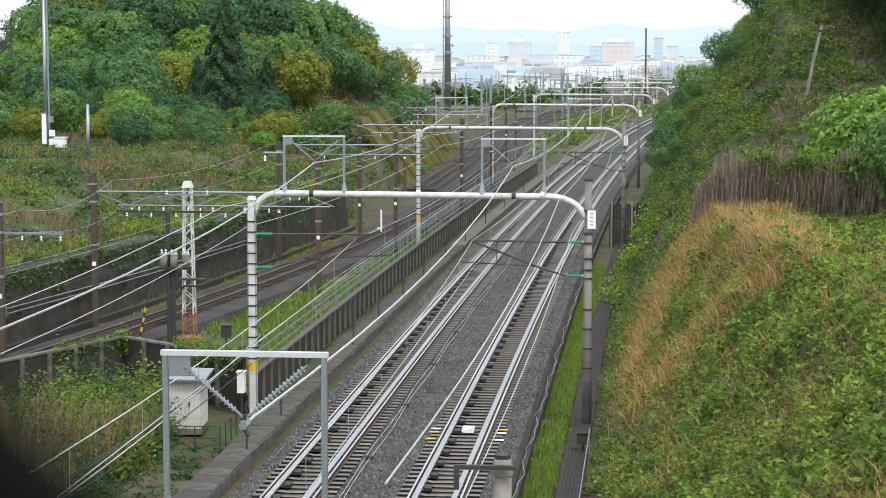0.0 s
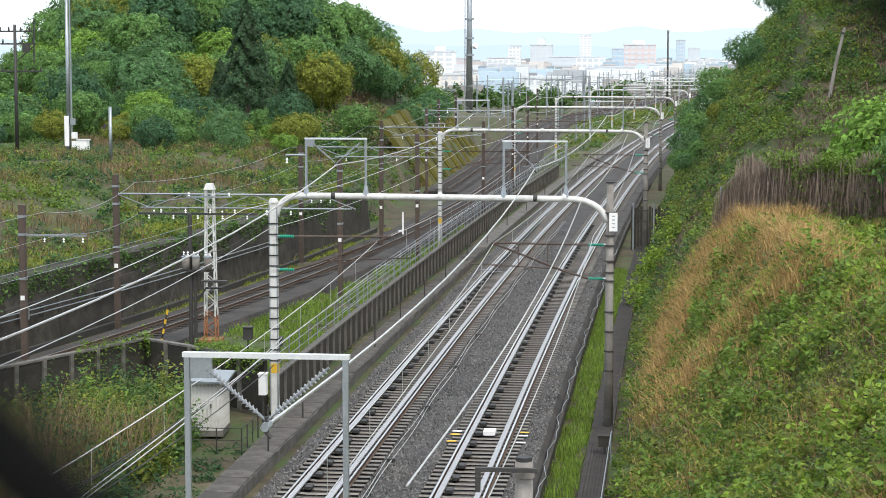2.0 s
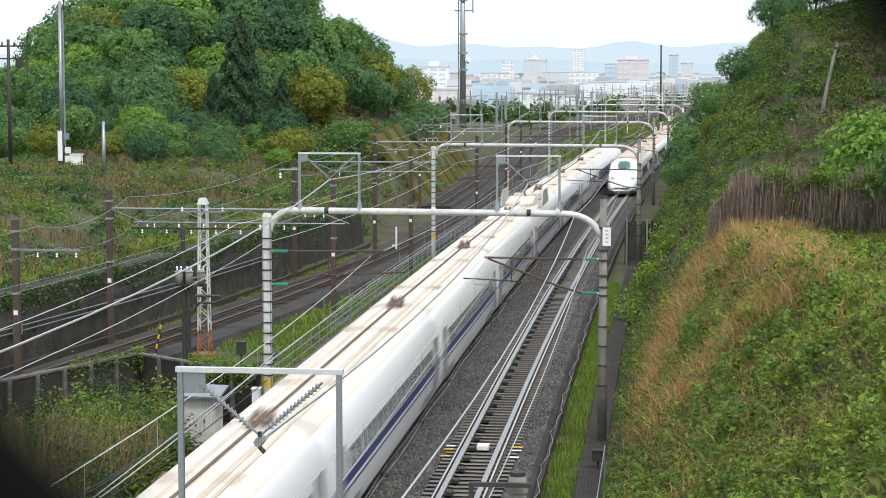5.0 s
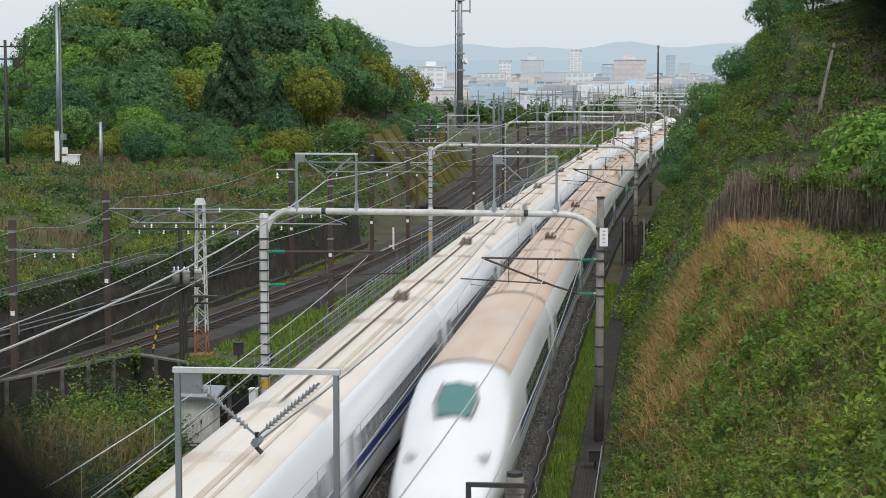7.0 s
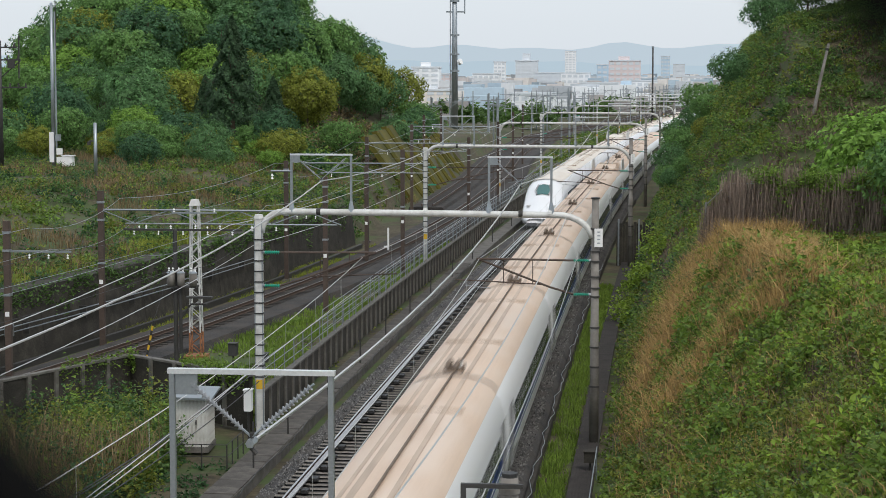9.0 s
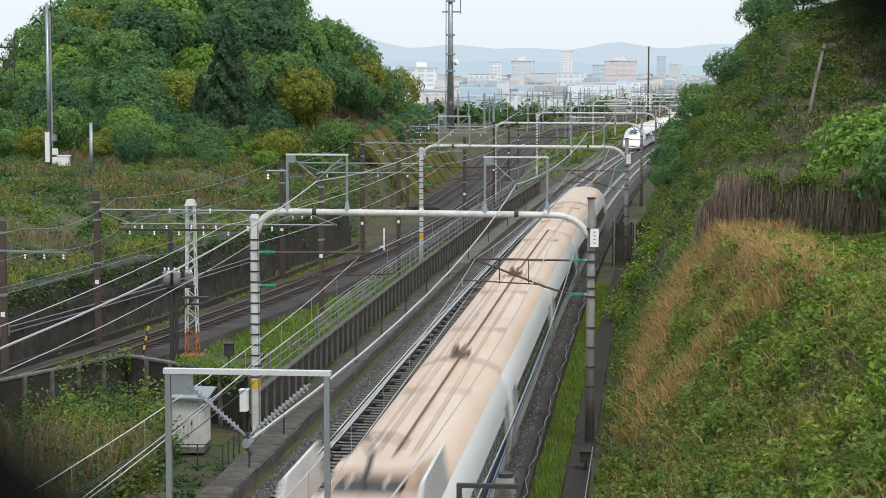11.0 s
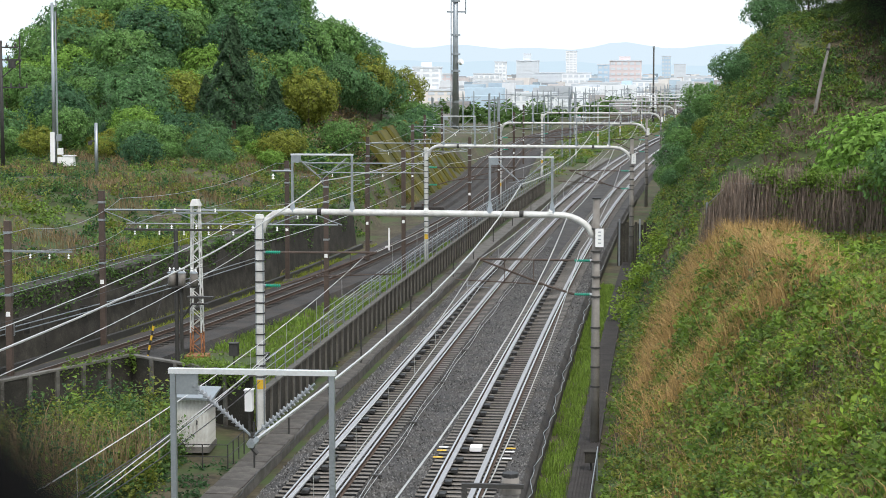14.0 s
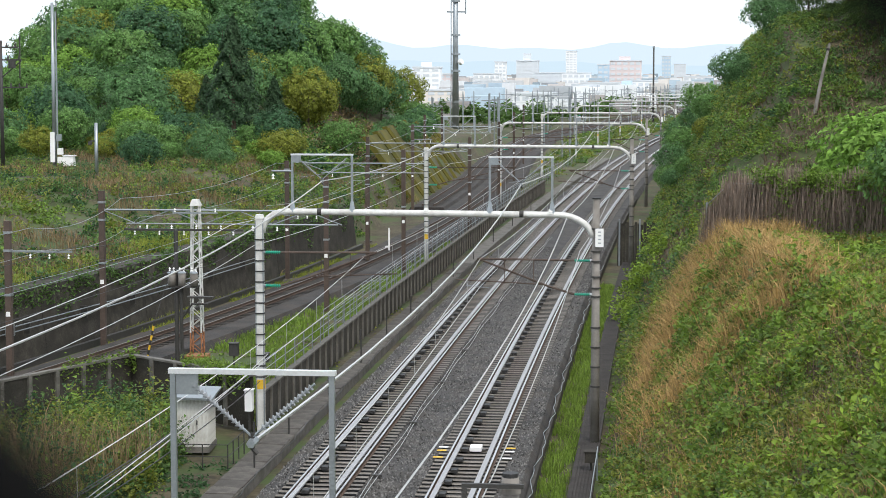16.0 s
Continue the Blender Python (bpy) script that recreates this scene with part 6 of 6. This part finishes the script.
def joint_gear(car, y):
    """The cable heads at the end of a car's roof."""
    gear = part("cable_head", box(bmesh.new(), -0.28, 0.28, y - 0.35, y + 0.35, 3.58, 3.74), SOOT, car, "sooty cable head on the roof")
    for x in (-0.13, 0.15):
        part("cable_bend", tube(bmesh.new(), [(x, y - 0.5, 3.66), (x, y - 0.1, 3.86), (x, y + 0.4, 3.9), (x + 0.05, y + 0.75, 3.72)], 0.07, 8), SOOT, gear)
    share("insulator", BELL, gear, pose(-0.18, y + 0.1, 3.72))


def middle_car(kind, skin):
    car = car_frame("white high-speed train car with blue stripes and cream roof")
    bm = loft(bmesh.new(), [[(x, y, z) for x, z in train_section(w, h)] for y, w, h in
                            ((-12.35, 1.55, 3.45), (-12.2, 1.66, 3.58), (-12.0, 1.68, 3.6), (12.0, 1.68, 3.6), (12.2, 1.66, 3.58), (12.35, 1.55, 3.45))])
    part("body", bm, TRAIN_WHITE, car, "", True)
    part("gangway_hood", loft(bmesh.new(), [[(x, y, z) for x, z in train_section(1.5, 3.42)] for y in (12.3, 12.65)]), TRAIN_GREY, car, "grey bellows between cars")
    roof_panel(car, -12.32, 12.32, skin)
    stripes(car, -12.0, 12.0)
    under_side(car, -12.4, 12.4)
    fit_windows(car, -9.4, 9.6, 1.04, WINDOW_MESH)
    for s in (-1, 1):
        for y in (-10.9, 10.9):
            share("door", WIDE_DOOR, car, pose(s * 1.677, y, 1.8, 0, -1.5 * s, 0))
    for y in (-6.5, 5.2):
        part("air_unit_seam", box(bmesh.new(), -0.95, 0.95, y - 0.05, y + 0.05, 3.53, 3.618), SEAM, car)
    if kind:
        part("roof_cable", tube(bmesh.new(), [(-0.04, -12.2, 3.66), (-0.04, 12.2, 3.66)], 0.038, 6), SOOT, car, "brown power cable along the roof")
        joint_gear(car, 11.6)
    if kind >= 2:
        # Base box made dark, standing in for the shaded recess between the covers.
        p = part("pantograph", box(bmesh.new(), -0.7, 0.7, -1.25, 1.25, 3.6, 3.74), DARK_STEEL, car, "grey pantograph on the roof")
        part("cover", loft(bmesh.new(), [[(x * 1.0, y, z) for x, z in ((-1.0 * k, 3.55), (-0.9 * k, 3.62 + 0.3 * h), (0.9 * k, 3.62 + 0.3 * h), (1.0 * k, 3.55))] for y, k, h in ((-4.4, 1, 0.05), (-2.2, 1, 1), (-1.3, 1, 1))]), skin, p, "cream wedge cover")
        part("cover", loft(bmesh.new(), [[(x * 1.0, y, z) for x, z in ((-1.0 * k, 3.55), (-0.9 * k, 3.62 + 0.3 * h), (0.9 * k, 3.62 + 0.3 * h), (1.0 * k, 3.55))] for y, k, h in ((1.3, 1, 1), (2.2, 1, 1), (4.4, 1, 0.05))]), skin, p, "cream wedge cover")
        part("lower_arm", tube(bmesh.new(), [(0, 0.5, 3.8), (0, -0.9, 4.35)], 0.06, 6), DARK_STEEL, p)
        part("upper_arm", tube(bmesh.new(), [(0, -0.9, 4.35), (0, 0.3, 4.93)], 0.045, 6), DARK_STEEL, p)
        part("collector_head", tube(bmesh.new(), [(-0.95, 0.3, 4.78), (-0.6, 0.3, 4.96), (0.6, 0.3, 4.96), (0.95, 0.3, 4.78)], 0.035, 6), DARK_STEEL, p)
        for x in (-0.4, 0.4):
            share("insulator", BELL, p, pose(x, -0.3, 3.78))
        for s in (-1, 1):
            bm = bmesh.new()
            q = [(-3.1, 3.3), (3.1, 3.3), (1.9, 4.35), (-1.9, 4.35)]
            v = [bm.verts.new((s * (1.38 + t), y, z)) for t in (0, 0.07) for y, z in q]
            for f in ((0, 1, 2, 3), (7, 6, 5, 4), (0, 4, 5, 1), (1, 5, 6, 2), (2, 6, 7, 3), (3, 7, 4, 0)):
                bm.faces.new([v[i] for i in f])
            part("noise_shield", bm, PALE_PAINT, p, "pale wing-shaped noise shield")
        p.location.y = 7.4 if kind == 3 else 0.0
    return car


def end_car(skin):
    """The nose points to +y; the tip is at y = END / 2."""
    car = car_frame("white high-speed train end car with a long duckbill nose")
    tip = END / 2
    rings = [[(x, -tip + 0.33 + o, z) for x, z in train_section(w, h)] for o, w, h in ((0, 1.55, 3.45), (0.15, 1.66, 3.58), (0.35, 1.68, 3.6))]
    for d in (11.5, 10, 9.2, 8.6, 8, 7.4, 6.9, 6.4, 6, 5.6, 5.2, 4.8, 4.2, 3.6, 3, 2.4, 1.9, 1.4, 1.0, 0.7, 0.45, 0.25, 0.1, 0):
        w, h = nose_shape(d)
        ring = []
        for x, z in train_section(w, h, 0.28 + 0.18 * smoothstep(2, 0, d)):
            u = abs(x) / w
            # hollow flanks beside the cab, so that the lamps' ridges stand out
            z -= 0.26 * smoothstep(8.5, 5.5, d) * smoothstep(0.3, 2.5, d) * max(0.0, 1 - abs(u - 0.68) / 0.3) * (z > 1.2)
            bulge = 0.10 * smoothstep(7.6, 6.2, d) * smoothstep(3.6, 4.8, d) * max(0.0, 1 - u / 0.55)
            ring.append((x, tip - d, z + bulge))
        rings.append(ring)
    part("body", loft(bmesh.new(), rings), TRAIN_WHITE, car, "", True)
    # the cab window, wrapped over the nose
    bm = bmesh.new()
    grid = []
    for d in np.linspace(4.5, 6.1, 9):
        w, h = nose_shape(d)
        reach = 0.52 * math.sqrt(max(0.0, 1 - ((d - 5.3) / 0.95) ** 2)) + 0.12
        row = []
        for t in np.linspace(-1, 1, 9):
            x = t * reach
            u = abs(x) / w
            z = float(np.interp(u, (0, 0.42, 0.7, 0.87), (3.6, 3.52, 3.33, 3.0)))
            z = 0.28 + (z - 0.28) * (h - 0.28) / 3.32 - 0.26 * smoothstep(8.5, 5.5, d) * max(0.0, 1 - abs(u - 0.68) / 0.3)
            row.append((x, tip - d, z + 0.10 * smoothstep(7.6, 6.2, d) * smoothstep(3.6, 4.8, d) * max(0.0, 1 - u / 0.55) + 0.05))
        grid.append([bm.verts.new(p) for p in row])
    for a, b in zip(grid, grid[1:]):
        for k in range(8):
            bm.faces.new((a[k], b[k], b[k + 1], a[k + 1]))
    bmesh.ops.solidify(bm, geom=bm.faces[:], thickness=0.08)
    glass = part("cab_window", bm, CAB_GLASS, car, "greenish wrapped cab window", True)
    for s in (-1, 1):
        part("window_post", tube(bmesh.new(), [(s * 0.48, tip - 6.1, 3.2), (s * 0.63, tip - 5.3, 2.82), (s * 0.5, tip - 4.5, 2.48)], 0.07, 6), TRAIN_GREY, glass)
        part("headlight", box(bmesh.new(), s * 1.0 - 0.2, s * 1.0 + 0.2, tip - 3.4, tip - 2.6, 1.63, 1.70, Matrix()), PALE_PAINT, car, "grey headlight glass")
        share("door", WIDE_DOOR, car, pose(s * 1.677, -tip + 1.9, 1.8, 0, -1.5 * s, 0))
    part("skirt", loft(bmesh.new(), [[(x, tip - d, z) for x, z in ((-w, 0.18), (-w, 0.46), (w, 0.46), (w, 0.18))] for d, w in ((6, 1.5), (3, 1.4), (1.2, 1.22), (0.5, 1.0), (0.2, 0.75))]), TRAIN_GREY, car, "dark grey snow skirt")
    roof_panel(car, -tip + 0.36, tip - 8.5, skin)
    stripes(car, -tip + 0.7, tip - 8.6)
    under_side(car, -tip + 0.3, tip - 3.4)
    fit_windows(car, -tip + 4.0, tip - 11.0, 1.04, WINDOW_MESH)
    return car


KINDS = {(w, k): end_car(skin) if k == "end" else middle_car(k, skin) for w, skin in ((1, CREAM_ROOF), (-1, TRAIN_ROOF)) for k in ("end", 0, 1, 2, 3)}


def make_train(way):
    """Sixteen cars, front to back, with how far each middle lies behind the tip."""
    cars, back = [], 0.0
    for k in range(16):
        length = END if k in (0, 15) else CAR
        kind = "end" if k in (0, 15) else 3 if k == 11 or (k == 4 and way < 0) else 2 if k == 4 else 1 if 2 <= k <= 13 else 0
        cars.append((kind, back + length / 2, k))
        back += length
    return cars


def train_rows(track, tip_at, behind, way, turned):
    rows = []
    for k in range(33):
        t = k * 0.5
        y = tip_at(t) - way * behind
        x = track + bend(y)
        turn = -math.degrees(math.atan2(bend(y + 8) - bend(y - 8), 16.0))
        rows.append((t, pose(x, y, 0, 0, 0, turn + (180 if turned else 0))))
    return rows


def departing_tip(t):
    return 103.6 + 72.2 * (t - 3) + 0.66 * (t - 3) ** 2


def arriving_tip(t):
    return 94.8 - 73.4 * (t - 6.4)


TRAINS = []
for track, tip_at, way in ((LEFT_TRACK, departing_tip, 1), (RIGHT_TRACK, arriving_tip, -1)):
    for kind, behind, k in make_train(way):
        turned = (way < 0) != (k == 15 or (k == 4 and way < 0))
        rows = train_rows(track, tip_at, behind, way, turned)
        TRAINS.append((copy_thing(KINDS[way, kind], rows[0][1]), rows))
for o in KINDS.values():
    for c in [*o.children_recursive, o]:
        bpy.data.objects.remove(c)


def motions():
    for car, rows in TRAINS:
        walk(car, rows)


motions()
